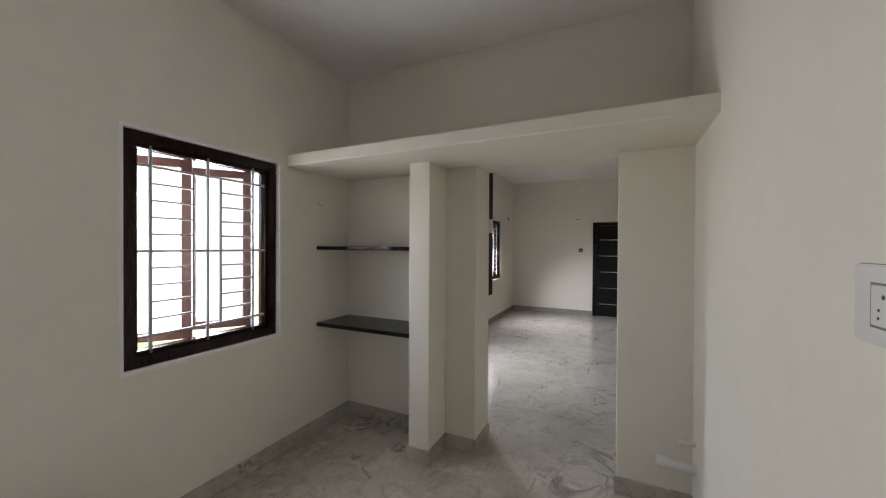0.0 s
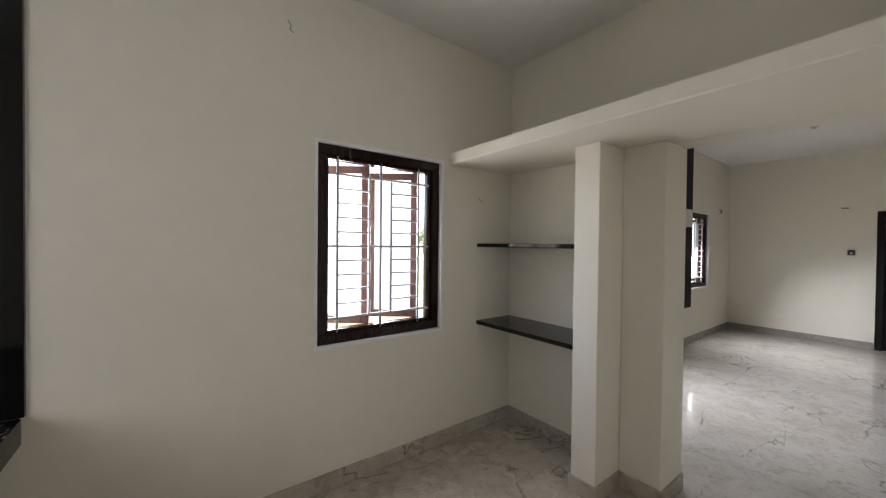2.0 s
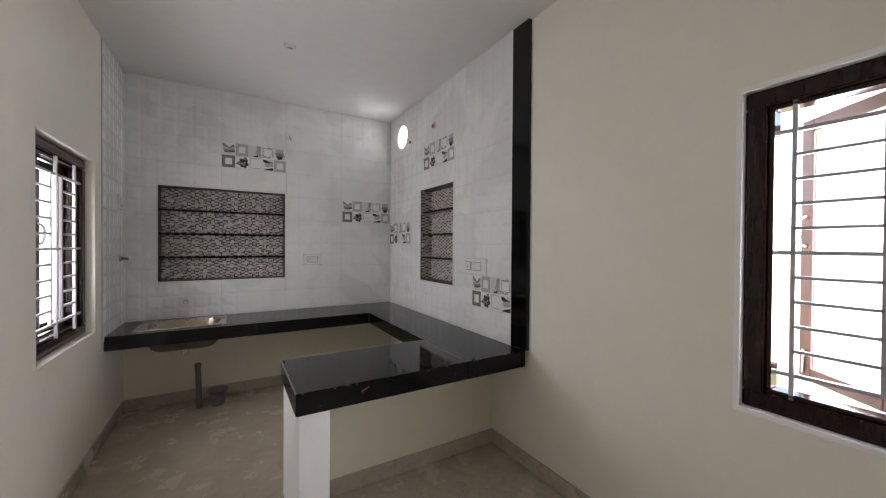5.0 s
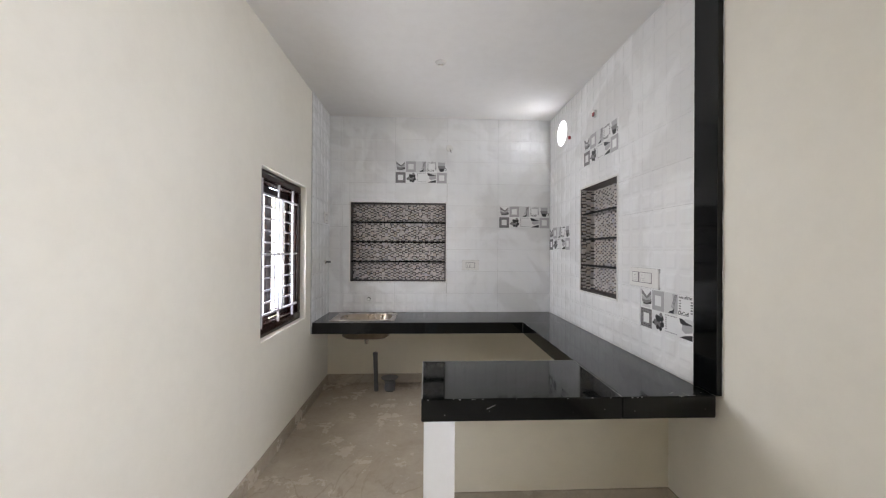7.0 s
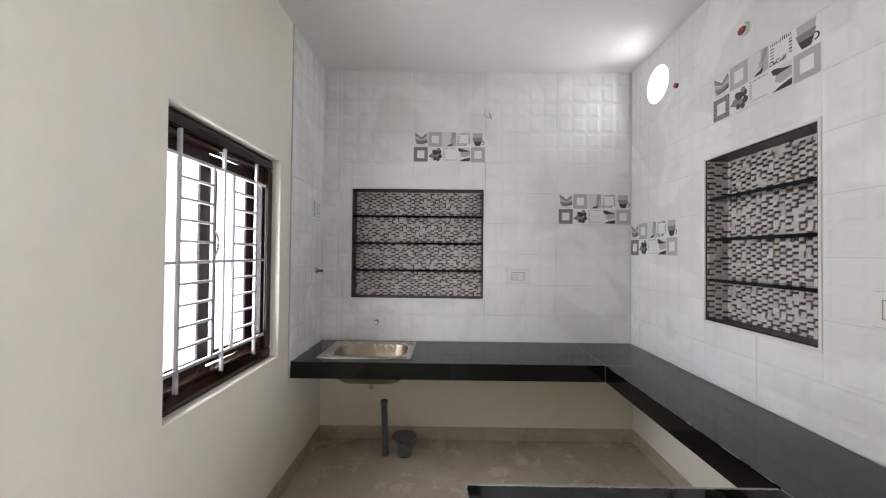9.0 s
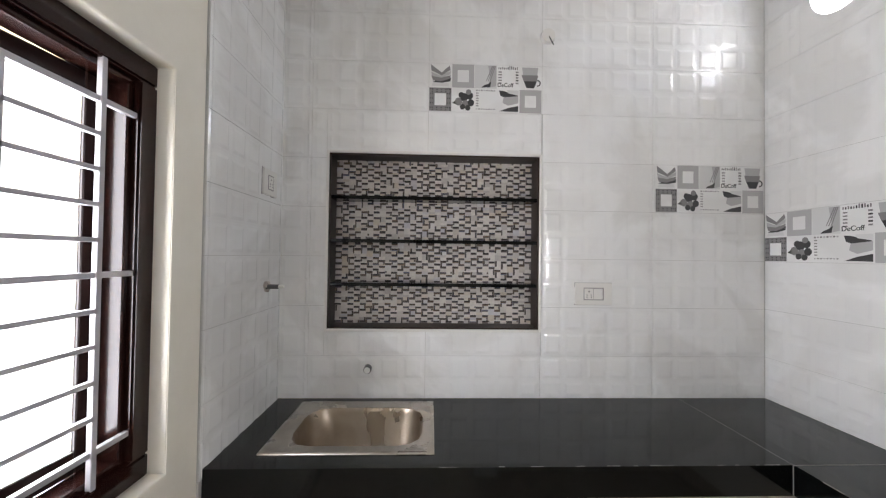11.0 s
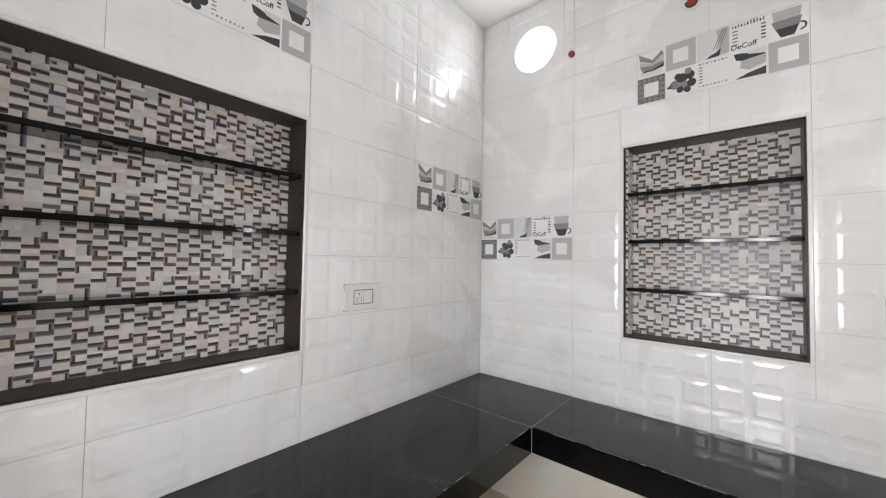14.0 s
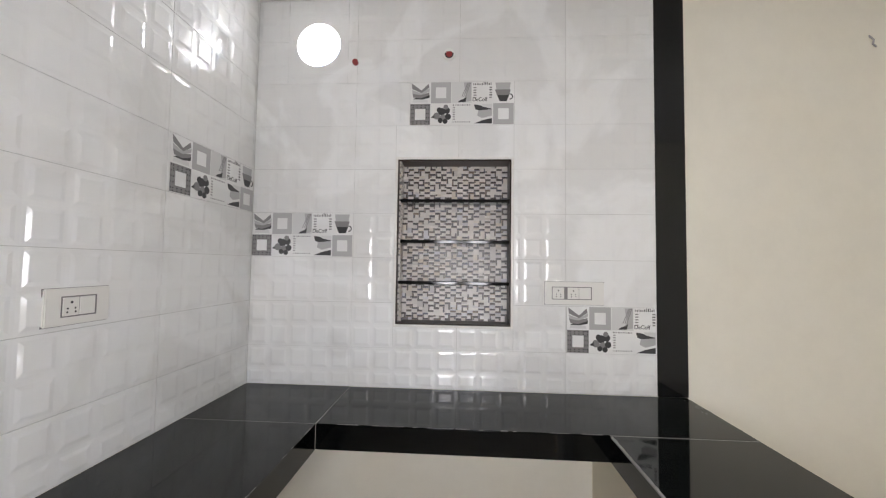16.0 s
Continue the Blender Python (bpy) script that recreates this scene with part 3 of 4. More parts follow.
def tile_wall(wall, parent, columns, u_range, z_low, holes, decor):
    """Rows of tiles. columns: where the joints stand; decor: (u0, row) of tiles with prints."""
    for k in range(len(ROWS_Z) - 1):
        z0, z1 = ROWS_Z[k], min(ROWS_Z[k + 1], TOP)
        spans = list(zip(columns, columns[1:]))
        for du, row in decor:
            if row == k:
                new_spans = []
                for a, b in spans:
                    for c, d in ((a, min(b, du)), (max(a, du + 0.606), b)):
                        if d - c > 0.01:
                            new_spans.append((c, d))
                spans = new_spans + [(du, du + 0.606)]
        for a, b in spans:
            is_decor = any(abs(a - du) < 0.001 and row == k for du, row in decor)
            pieces = [(max(a, u_range[0]), min(b, u_range[1]), max(z0, z_low), z1)]
            for h in holes:
                pieces = [q for p in pieces for q in cut(p, h)]
            for p in pieces:
                ends = [u + side * GAP / 2 if abs(u - lim) < 0.002 else u for u, lim, side in zip(p[:2], u_range, (-1, 1))]  # no joint in the corners
                p = (*ends, *p[2:])
                t = put_tile(wall, parent, *p, ou=p[0] - a, oz=p[2] - z0, plain_face=is_decor)
                if is_decor and t:
                    print_on(t, min(0.606, p[1] - p[0]))


def flat(pts, mat, parent, d=0.0006):
    """A thin inlay with the given outline on a tile, in the tile's own axes."""
    bm = bmesh.new()
    lo = [bm.verts.new((x, y, -0.002)) for x, y in pts]
    hi = [bm.verts.new((x, y, d)) for x, y in pts]
    n = len(pts)
    for k in range(n):
        bm.faces.new((lo[k], lo[(k + 1) % n], hi[(k + 1) % n], hi[k]))
    bm.faces.new(hi)
    return bm


def print_on(tile, width):
    """Ten little pictures in two rows: bowls, frames, a jug, cups, berries and lettering."""
    c = 0.1205
    groups = {}

    def add(mat, pts, col, row, d=0.0006):
        x0, y0 = 0.002 + col * c, 0.003 + (1 - row) * 0.1275
        q = [(min(x0 + x * 0.117, width - 0.003), y0 + y * 0.124) for x, y in pts]
        if max(p[0] for p in q) - min(p[0] for p in q) < 0.001:
            return
        groups.setdefault(mat, []).append(flat(q, mat, tile, d))

    def oval(cx, cy, rx, ry, n=16, a0=0.0, a1=360.0):
        return [(cx + rx * math.cos(radians(a0 + (a1 - a0) * k / n)), cy + ry * math.sin(radians(a0 + (a1 - a0) * k / n))) for k in range(n)]

    def frame_ring(mat, col, row, m=0.24):
        for a in (((0, 0), (1, 0), (1, m), (0, m)), ((0, 1 - m), (1, 1 - m), (1, 1), (0, 1)), ((0, m), (m, m), (m, 1 - m), (0, 1 - m)), ((1 - m, m), (1, m), (1, 1 - m), (1 - m, 1 - m))):
            add(mat, a, col, row)

    # bowls
    add(PALEPRINT, ((0.1, 0.04), (0.9, 0.04), (0.85, 0.18), (0.15, 0.2)), 0, 0)
    add(DARKPRINT, ((0.12, 0.2), (0.5, 0.17), (0.95, 0.26), (0.97, 0.42), (0.55, 0.4)), 0, 0, 0.0005)
    add(MIDPRINT, ((0.08, 0.5), (0.55, 0.42), (0.97, 0.52), (0.9, 0.36), (0.5, 0.24), (0.15, 0.28)), 0, 0, 0.0008)
    add(LIGHTPRINT, ((0.06, 0.66), (0.5, 0.5), (0.97, 0.72), (0.95, 0.56), (0.55, 0.4), (0.12, 0.46)), 0, 0, 0.0011)
    add(MIDPRINT, ((0.05, 0.97), (0.3, 0.8), (0.55, 0.62), (0.9, 0.93), (0.95, 0.75), (0.55, 0.5), (0.08, 0.7)), 0, 0, 0.0013)
    frame_ring(LIGHTPRINT, 1, 0)
    # jug and straw
    add(PALEPRINT, ((0, 0), (1, 0), (1, 1), (0, 1)), 2, 0, 0.0004)
    add(LIGHTPRINT, ((0.55, 0.02), (0.98, 0.1), (0.98, 0.98), (0.6, 0.98), (0.7, 0.4)), 2, 0, 0.0007)
    add(DARKPRINT, ((0.3, 0.03), (0.7, 0.05), (0.75, 0.3), (0.62, 0.2), (0.4, 0.12)), 2, 0, 0.001)
    for k in range(3):
        add(MIDPRINT, ((0.5 + k * 0.09, 0.3), (0.53 + k * 0.09, 0.3), (0.83 + k * 0.06, 0.97), (0.79 + k * 0.06, 0.97)), 2, 0, 0.0012)
    # lettering round an empty square
    rng = random.Random(4)
    for k in range(11):
        x = 0.04 + k * 0.085
        hgt = rng.uniform(0.07, 0.16)
        add(DARKPRINT if k % 2 else MIDPRINT, ((x, 0.84), (x + 0.045, 0.84), (x + 0.045, 0.84 + hgt), (x, 0.84 + hgt)), 3, 0)
    for k in range(5):
        y = 0.22 + k * 0.12
        add(MIDPRINT, ((0.05, y), (0.2, y), (0.2, y + 0.05), (0.05, y + 0.05)), 3, 0)
        add(DARKPRINT if k % 2 else MIDPRINT, ((0.84, y), (0.97, y), (0.97, y + 0.06), (0.84, y + 0.06)), 3, 0)
    # two stacked cups
    add(LIGHTPRINT, ((0.1, 0.95), (0.85, 0.95), (0.8, 0.6), (0.15, 0.6)), 4, 0)
    add(MIDPRINT, ((0.08, 0.62), (0.85, 0.62), (0.78, 0.35), (0.18, 0.35)), 4, 0, 0.0009)
    add(DARKPRINT, ((0.18, 0.36), (0.78, 0.36), (0.66, 0.06), (0.32, 0.06)), 4, 0, 0.0009)
    for a in range(7):
        t0, t1 = radians(-90 + a * 25.7), radians(-90 + (a + 1) * 25.7)
        add(DARKPRINT, ((0.8 + 0.17 * math.cos(t0), 0.28 + 0.15 * math.sin(t0)), (0.8 + 0.17 * math.cos(t1), 0.28 + 0.15 * math.sin(t1)),
                        (0.8 + 0.12 * math.cos(t1), 0.28 + 0.1 * math.sin(t1)), (0.8 + 0.12 * math.cos(t0), 0.28 + 0.1 * math.sin(t0))), 4, 0, 0.0012)
    # lower row
    frame_ring(MIDPRINT, 0, 1)
    for k in range(10):
        for x, y in ((k / 10 + 0.02, 0.02), (k / 10 + 0.02, 0.12), (k / 10 + 0.02, 0.8), (k / 10 + 0.02, 0.9), (0.02, k / 10 + 0.02), (0.12, k / 10 + 0.02), (0.8, k / 10 + 0.02), (0.9, k / 10 + 0.02)):
            if (k + int(x * 20)) % 2:
                add(DARKPRINT, ((x, y), (x + 0.05, y), (x + 0.05, y + 0.05), (x, y + 0.05)), 0, 1, 0.001)
    for k, (x, y, r) in enumerate(((0.3, 0.42, 0.17), (0.55, 0.62, 0.18), (0.8, 0.68, 0.16), (0.62, 0.32, 0.17), (0.86, 0.38, 0.15), (0.42, 0.7, 0.13), (0.75, 0.84, 0.12), (0.48, 0.2, 0.12), (0.72, 0.16, 0.12))):
        add((MIDPRINT, DARKPRINT, DARKPRINT)[k % 3], oval(x, y, r, r), 1, 1, 0.0006 + k * 0.00012)
    add(DARKPRINT, ((0.0, 0.35), (0.2, 0.5), (0.22, 0.3)), 1, 1)
    for k in range(8):
        x = 0.06 + k * 0.115
        add(LIGHTPRINT if k % 2 else MIDPRINT, ((x, 0.9), (x + 0.07, 0.9), (x + 0.07, 0.96), (x, 0.96)), 2, 1)
        add(MIDPRINT if k % 3 else LIGHTPRINT, ((x, 0.1), (x + 0.06, 0.1), (x + 0.06, 0.15), (x, 0.15)), 2, 1)
    for k in range(6):
        y = 0.24 + k * 0.11
        add(MIDPRINT, ((0.06, y), (0.18, y), (0.18, y + 0.04), (0.06, y + 0.04)), 2, 1)
    add(DARKPRINT, ((0.08, 0.95), (0.3, 0.93), (0.95, 0.75), (0.95, 0.62), (0.45, 0.62), (0.15, 0.72)), 3, 1)
    add(LIGHTPRINT, ((0.3, 0.66), (0.97, 0.72), (0.97, 0.42), (0.5, 0.3), (0.25, 0.42)), 3, 1, 0.0009)
    add(PALEPRINT, ((0.45, 0.97), (0.98, 0.97), (0.98, 0.74), (0.5, 0.84)), 3, 1, 0.0009)
    add(DARKPRINT, ((0.1, 0.05), (0.97, 0.04), (0.97, 0.3), (0.5, 0.2)), 3, 1)
    frame_ring(LIGHTPRINT, 4, 1)
    for mat, bms in groups.items():
        part("printed_picture", joined(bms), mat, tile)
    if width > 0.48:
        tx = bpy.data.curves.new("lettering", "FONT")
        tx.body, tx.size, tx.extrude, tx.offset = "DeCoff", 0.031, 0.0004, 0.0004
        holder = bpy.data.objects.new("lettering", tx)
        scene.collection.objects.link(holder)
        me = bpy.data.meshes.new_from_object(holder.evaluated_get(bpy.context.evaluated_depsgraph_get()))
        bpy.data.objects.remove(holder)
        me.transform(Matrix.Translation((0.002 + 3 * c, 0.140, 0.0009)) @ Matrix.Diagonal((0.92, 1, 1, 1)))
        me.materials.clear()
        me.materials.append(DARKPRINT)
        new("lettering", me).parent = tile


# ---- niche mosaics ----


def make_mosaic(name, stops):
    m = material(name, (0.5, 0.47, 0.43), 0.36)
    n, l, b = nodes(m)
    geo = n.new("ShaderNodeNewGeometry")
    col = ramp(n, l, geo.outputs["Random Per Island"], stops)
    grain = add_noise(n, l, 60, 4)
    l.new(mix(n, l, 0.3, col, ramp(n, l, grain, [(0.3, (0.5, 0.5, 0.5)), (0.7, (1, 1, 1))]), "MULTIPLY"), b.inputs["Base Color"])
    return m


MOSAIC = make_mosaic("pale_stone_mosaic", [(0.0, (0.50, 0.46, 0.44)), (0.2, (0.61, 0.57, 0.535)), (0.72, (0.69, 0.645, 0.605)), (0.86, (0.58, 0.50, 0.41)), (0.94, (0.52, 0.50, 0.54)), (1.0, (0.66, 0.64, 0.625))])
# three steps of shade put into the print's colour, below and beside stones
SHADEPALE = make_mosaic("mosaic_shade_pale", [(0.0, (0.24, 0.22, 0.21)), (0.6, (0.30, 0.27, 0.25)), (0.8, (0.32, 0.23, 0.15)), (1.0, (0.24, 0.25, 0.34))])
SHADEMID = make_mosaic("mosaic_shade_mid", [(0.0, (0.06, 0.05, 0.046)), (0.5, (0.10, 0.085, 0.078)), (0.75, (0.17, 0.115, 0.075)), (1.0, (0.11, 0.12, 0.18))])
SHADEDARK = make_mosaic("mosaic_shade_dark", [(0.0, (0.014, 0.012, 0.011)), (0.5, (0.030, 0.025, 0.023)), (0.75, (0.05, 0.028, 0.018)), (0.9, (0.028, 0.032, 0.055)), (1.0, (0.035, 0.032, 0.032))])


def mosaic(wall, niche_ob, w, deep, seed, m=None):
    """Small stones, singles and doubles, each tipped so that its upper edge stands proud over strips coloured as
    printed shade.
    """
    rng = random.Random(seed)
    u0, u1, z0, z1 = w
    if wall == "south":
        u0, u1 = -u1, -u0
    verts, faces, shades = [], [], []
    m = m or FACES[wall]
    c = 0.0335
    nu, nz = max(int((u1 - u0 - 0.016) / c), 1), int((z1 - z0 - 0.016) / c)
    cu, cz = (u1 - u0 - 0.016) / nu, (z1 - z0 - 0.016) / nz * 0.92

    def stone(x0, x1, y0, y1, lo, hi, side, shade):
        s = len(verts)
        for px, py, d in ((x0, y0, hi - side), (x1, y0, hi + side), (x1, y1, lo + side), (x0, y1, lo - side)):
            verts.append(m @ Vector((px, py, -deep + d)))
        for px, py in ((x0, y0), (x1, y0), (x1, y1), (x0, y1)):
            verts.append(m @ Vector((px, py, -deep + 0.0005)))
        faces.append((s, s + 1, s + 2, s + 3))
        for q in range(4):
            faces.append((s + q, s + 4 + q, s + 4 + (q + 1) % 4, s + (q + 1) % 4))
        shades.extend([shade] * 5)

    for i in range(nu):
        phase = cz * (0.5 if i % 2 else 0.0)
        had_side = False
        for j in range(-1, int(nz / 0.92) + 1):
            x0, y0 = u0 + 0.008 + i * cu, z0 + 0.008 + j * cz + phase
            low, high = max(y0, z0 + 0.008), min(y0 + cz, z1 - 0.008)
            if high - low < 0.006:
                continue
            foot = rng.uniform(0.0115, 0.0155) if rng.random() < 0.78 and high - low > 0.020 else 0.0
            wide = rng.uniform(0.008, 0.013) if not had_side and rng.random() < 0.85 else 0.0
            had_side = wide > 0
            on_left = rng.random() < 0.5
            lift = rng.choice((0.0, 0.0015, 0.003))
            a, b = (x0 + wide, x0 + cu) if on_left else (x0, x0 + cu - wide)
            mid = low + foot + (high - low - foot) * rng.choice((0.0, 0.0, 0.4))
            if mid > low + foot:  # the stone keeps its full width below the dark piece
                stone(x0, x0 + cu, low + foot, mid, 0.0075 + lift, 0.0080 + lift, 0.0, 0)
            stone(a, b, mid, high, 0.0060 + lift, 0.0080 + lift, 0.0, 0)
            if foot:  # a low piece under the stone, its printed shade darkest right below the stone's edge
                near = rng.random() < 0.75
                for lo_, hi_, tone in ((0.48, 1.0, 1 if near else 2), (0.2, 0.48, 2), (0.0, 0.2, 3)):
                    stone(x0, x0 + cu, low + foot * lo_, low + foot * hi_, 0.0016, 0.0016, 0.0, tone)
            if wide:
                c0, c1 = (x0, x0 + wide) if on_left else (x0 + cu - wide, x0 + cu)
                # the side strip's colour is shaded in the same three steps
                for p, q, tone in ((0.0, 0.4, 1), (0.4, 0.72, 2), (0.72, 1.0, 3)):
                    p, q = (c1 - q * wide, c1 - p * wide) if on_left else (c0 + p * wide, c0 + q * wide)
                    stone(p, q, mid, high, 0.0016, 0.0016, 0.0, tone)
    me = bpy.data.meshes.new("mosaic")
    me.from_pydata(verts, [], faces)
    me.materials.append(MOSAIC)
    me.materials.append(SHADEDARK)
    me.materials.append(SHADEMID)
    me.materials.append(SHADEPALE)
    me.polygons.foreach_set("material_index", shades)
    ob = new("mosaic", me)
    ob.parent = niche_ob
    ob.matrix_parent_inverse = niche_ob.matrix_basis.inverted()
    tagged(ob, "mosaic of small beige, grey and brown stones with printed shading", kind="stuff")


# ---- small fixtures ----
def on_wall(wall, bm):
    bm.transform(FACES[wall] if isinstance(wall, str) else wall)
    return bm


def face_east(x):
    return Matrix(((0, 0, -1, x), (-1, 0, 0, 0), (0, 1, 0, 0), (0, 0, 0, 1)))


def switch_plate(wall, u0, u1, z0, z1, inner, label, name="switch_plate"):
    """A plate with modules. inner: (kind, u0, u1) of its sockets and switches."""
    ob = thing(name, (0, 0, 0), label, "switch plate")
    m = FACES[wall] if isinstance(wall, str) else wall
    ob.matrix_basis = m @ Matrix.Translation(((u0 + u1) / 2, z0, 0))
    part("plate", on_wall(m, box(u0, u1, z0, z1, 0, 0.011, 0.003, segs=2)), PLASTIC, ob)
    # a slightly larger grey sheet stands in for the plate's shadow line
    part("gasket", on_wall(m, box(u0 - 0.0016, u1 + 0.0016, z0 - 0.0022, z1 + 0.0012, 0, 0.0022)), MIDPRINT, ob, "grey sheet drawn as the shadow line round the plate")
    zc, h = (z0 + z1) / 2, (z1 - z0) * 0.25
    a, b = min(i[1] for i in inner), max(i[2] for i in inner)
    part("surround", on_wall(m, box(a - 0.004, b + 0.004, zc - h - 0.004, zc + h + 0.004, 0.009, 0.0118)), MIDPRINT, ob)
    for kind, p, q in inner:
        if kind == "gap":
            part("blank", on_wall(m, box(p, q, zc - h, zc + h, 0.010, 0.0115)), DARK, ob)
            continue
        part("socket" if kind == "socket" else "rocker", on_wall(m, box(p, q - 0.0015, zc - h, zc + h, 0.010, 0.0135, 0.0015)), PLASTIC, ob)
        if kind == "socket":
            hb = bmesh.new()
            c = (p + q) / 2
            for x, y, r in ((c, zc + h * 0.45, 0.0042), (c - 0.011, zc - h * 0.2, 0.003), (c + 0.011, zc - h * 0.2, 0.003), (c - 0.012, zc - h * 0.6, 0.003), (c + 0.012, zc - h * 0.6, 0.003)):
                tube((x, y, 0.0125), (x, y, 0.0139), r, segs=10, bm=hb)
            part("pin_holes", on_wall(m, hb), DARK, ob)
    under(ob)
    return ob


switch_plate("west", -0.811, -0.490, 1.312, 1.438, [("socket", -0.770, -0.705), ("gap", -0.705, -0.688), ("socket", -0.688, -0.625), ("switch", -0.625, -0.560)],
             "white plastic plate with two sockets and a switch on tiles")
switch_plate("south", 0.902, 1.099, 1.318, 1.434, [("socket", 0.950, 1.0), ("switch", 1.0, 1.05)], "white plastic socket and switch plate on white tiles")
switch_plate("east", 2.289, 2.430, 1.842, 1.965, [("socket", 2.335, 2.385)], "white plastic single socket plate on white tiles")
switch_plate(face_east(east_x(1.0) + 0.002), -1.112, -0.88, 1.400, 1.536, [("socket", -1.060, -0.995), ("switch", -0.995, -0.93)], "white plastic socket plate on the cream wall")


def pipe_thing(name, a, b, r, mat, label, category="pipe", cap=None, collar=0.0):
    ob = thing(name, a, label, category)
    part("body", tube(a, b, r, segs=24), mat, ob, smooth=False)
    v = (Vector(b) - Vector(a)).normalized()
    if collar:
        part("collar", tube(Vector(b) - v * collar, Vector(b) + v * 0.002, r * 1.14, segs=24), mat, ob)
    if cap:
        part("cap", tube(Vector(b) + v * 0.002, Vector(b) + v * 0.006, r * 0.8, segs=24), cap, ob)
    under(ob)
    return ob


pipe_thing("drain_pipe", (0.70, 2.62, 0.311), (0.512, 2.62, 0.322), 0.027, PVC, "white plastic drain pipe stub in the cream wall", collar=0.05)
pipe_thing("water_pipe", (0.70, 2.64, 0.445), (0.622, 2.62, 0.448), 0.012, PVC, "thin white plastic water pipe stub in the cream wall", collar=0.02)
pipe_thing("waste_pipe", (0.058, -2.28, 0.0), (0.072, -2.28, 0.418), 0.024, PVCGREY, "dark grey upright waste pipe under the sink", collar=0.03, cap=DARK)
pipe_thing("tap_stub", (0.183, YT - 0.003, 0.981), (0.183, YT + 0.030, 0.978), 0.020, PVCGREY, "grey tap stub with pale plug above the sink", cap=PVC)

# coiled hose and floor trap under the sink
trap = thing("waste_hose", (-0.09, -2.29, 0), "dark ribbed waste hose under a flat grey cover", "waste hose")
hb = bmesh.new()
for k in range(9):
    z = 0.014 + k * 0.0125
    q = [bmesh.ops.create_circle(hb, segments=20, radius=r, matrix=Matrix.Translation((-0.09 + 0.004 * math.sin(k), -2.29, z + dz)))["verts"] for r, dz in ((0.052, -0.006), (0.060, 0.0), (0.052, 0.006))]
    for a, b in zip(q, q[1:]):
        for i in range(20):
            hb.faces.new((a[i], a[(i + 1) % 20], b[(i + 1) % 20], b[i]))
part("hose", hb, material("ribbed_grey_plastic", (0.16, 0.16, 0.16), 0.35), trap)
part("core", tube((-0.09, -2.29, 0.0), (-0.09, -2.29, 0.128), 0.050), DARK, trap)
part("cover", tube((-0.085, -2.30, 0.128), (-0.085, -2.30, 0.140), 0.085, 0.095, segs=28), PVCGREY, trap)
under(trap)

# tap body on the east tiles
tap = thing("angle_valve", (XET, -2.35, 1.41), "small grey angle valve in the white tiles", "valve")
part("flange", tube((XET, -2.35, 1.412), (XET - 0.012, -2.35, 1.412), 0.026), STEEL, tap)
part("body", tube((XET - 0.012, -2.35, 1.412), (XET - 0.062, -2.35, 1.412), 0.011), PVCGREY, tap)
part("plug", tube((XET - 0.062, -2.35, 1.412), (XET - 0.086, -2.35, 1.414), 0.009, 0.007), PVC, tap)
under(tap)

# openings for pipes and lamps high on the walls
pl = thing("pipe_plug", (XT, -1.918, 2.713), "dark red plug in a small hole in the tiles", "pipe plug")
part("plug", tube((XT - 0.004, -1.918, 2.713), (XT + 0.016, -1.918, 2.713), 0.017), RED, pl)
under(pl)
pl = thing("conduit_end", (XT, -1.363, 2.750), "white conduit end with a red inside in the tiles", "conduit")
part("rim", tube((XT - 0.003, -1.363, 2.75), (XT + 0.020, -1.363, 2.745), 0.034, 0.031), PVC, pl)
part("throat", tube((XT + 0.020, -1.363, 2.745), (XT + 0.0215, -1.363, 2.745), 0.026), DARK, pl, "dark inner ring")
part("inside", tube((XT + 0.0215, -1.363, 2.745), (XT + 0.023, -1.363, 2.745), 0.019), RED, pl)
under(pl)
lh = thing("lamp_holder", (-0.744, YT, 2.748), "round white lamp point with a dangling black wire", "lamp holder")
part("base", tube((-0.744, YT, 2.748), (-0.744, YT + 0.022, 2.748), 0.040, 0.036, segs=28), PLASTIC, lh)
part("wire", tube((-0.748, YT + 0.02, 2.742), (-0.762, YT + 0.045, 2.685), 0.003, segs=8), DARK, lh)
under(lh)
for x, y in ((-0.59, -1.26), (-0.6, 7.0)):
    fb = thing("ceiling_box", (x, y, TOP), "white round fan point on the ceiling", "ceiling point", "ceiling points")
    part("cover", tube((x, y, TOP), (x, y, TOP - 0.012), 0.045, 0.040, segs=28), PLASTIC, fb)
    part("hook", tube((x - 0.02, y, TOP - 0.022), (x + 0.02, y, TOP - 0.022), 0.005, segs=8), STEEL, fb)
    under(fb)


def wire(name, pts, r, mat, label):
    ob = thing(name, pts[0], label, "wire")
    bm = bmesh.new()
    for a, b in zip(pts, pts[1:]):
        tube(a, b, r, segs=6, bm=bm)
    part("strand", bm, mat, ob)
    under(ob)


wire("wire_end", [(XW, 2.47, 1.935), (XW + 0.012, 2.475, 1.915), (XW + 0.012, 2.495, 1.902), (XW + 0.006, 2.52, 1.905)], 0.003, LIGHTPRINT, "thin curled wire end out of the cream wall")
wire("wire_end", [(XW, 0.97, 2.83), (XW + 0.010, 0.985, 2.80), (XW + 0.010, 0.98, 2.775), (XW + 0.008, 1.0, 2.762)], 0.004, LIGHTPRINT, "grey curled wire end out of the cream wall")
wire("wire_end", [(XW, 8.42, 2.24), (XW + 0.03, 8.42, 2.22), (XW + 0.03, 8.42, 2.16)], 0.012, MIDPRINT, "short wire end in the hall wall")
wire("wire_end", [(-0.52, HN, 2.19), (-0.50, HN - 0.03, 2.19), (-0.44, HN - 0.03, 2.185)], 0.010, MIDPRINT, "short wire end in the hall wall")

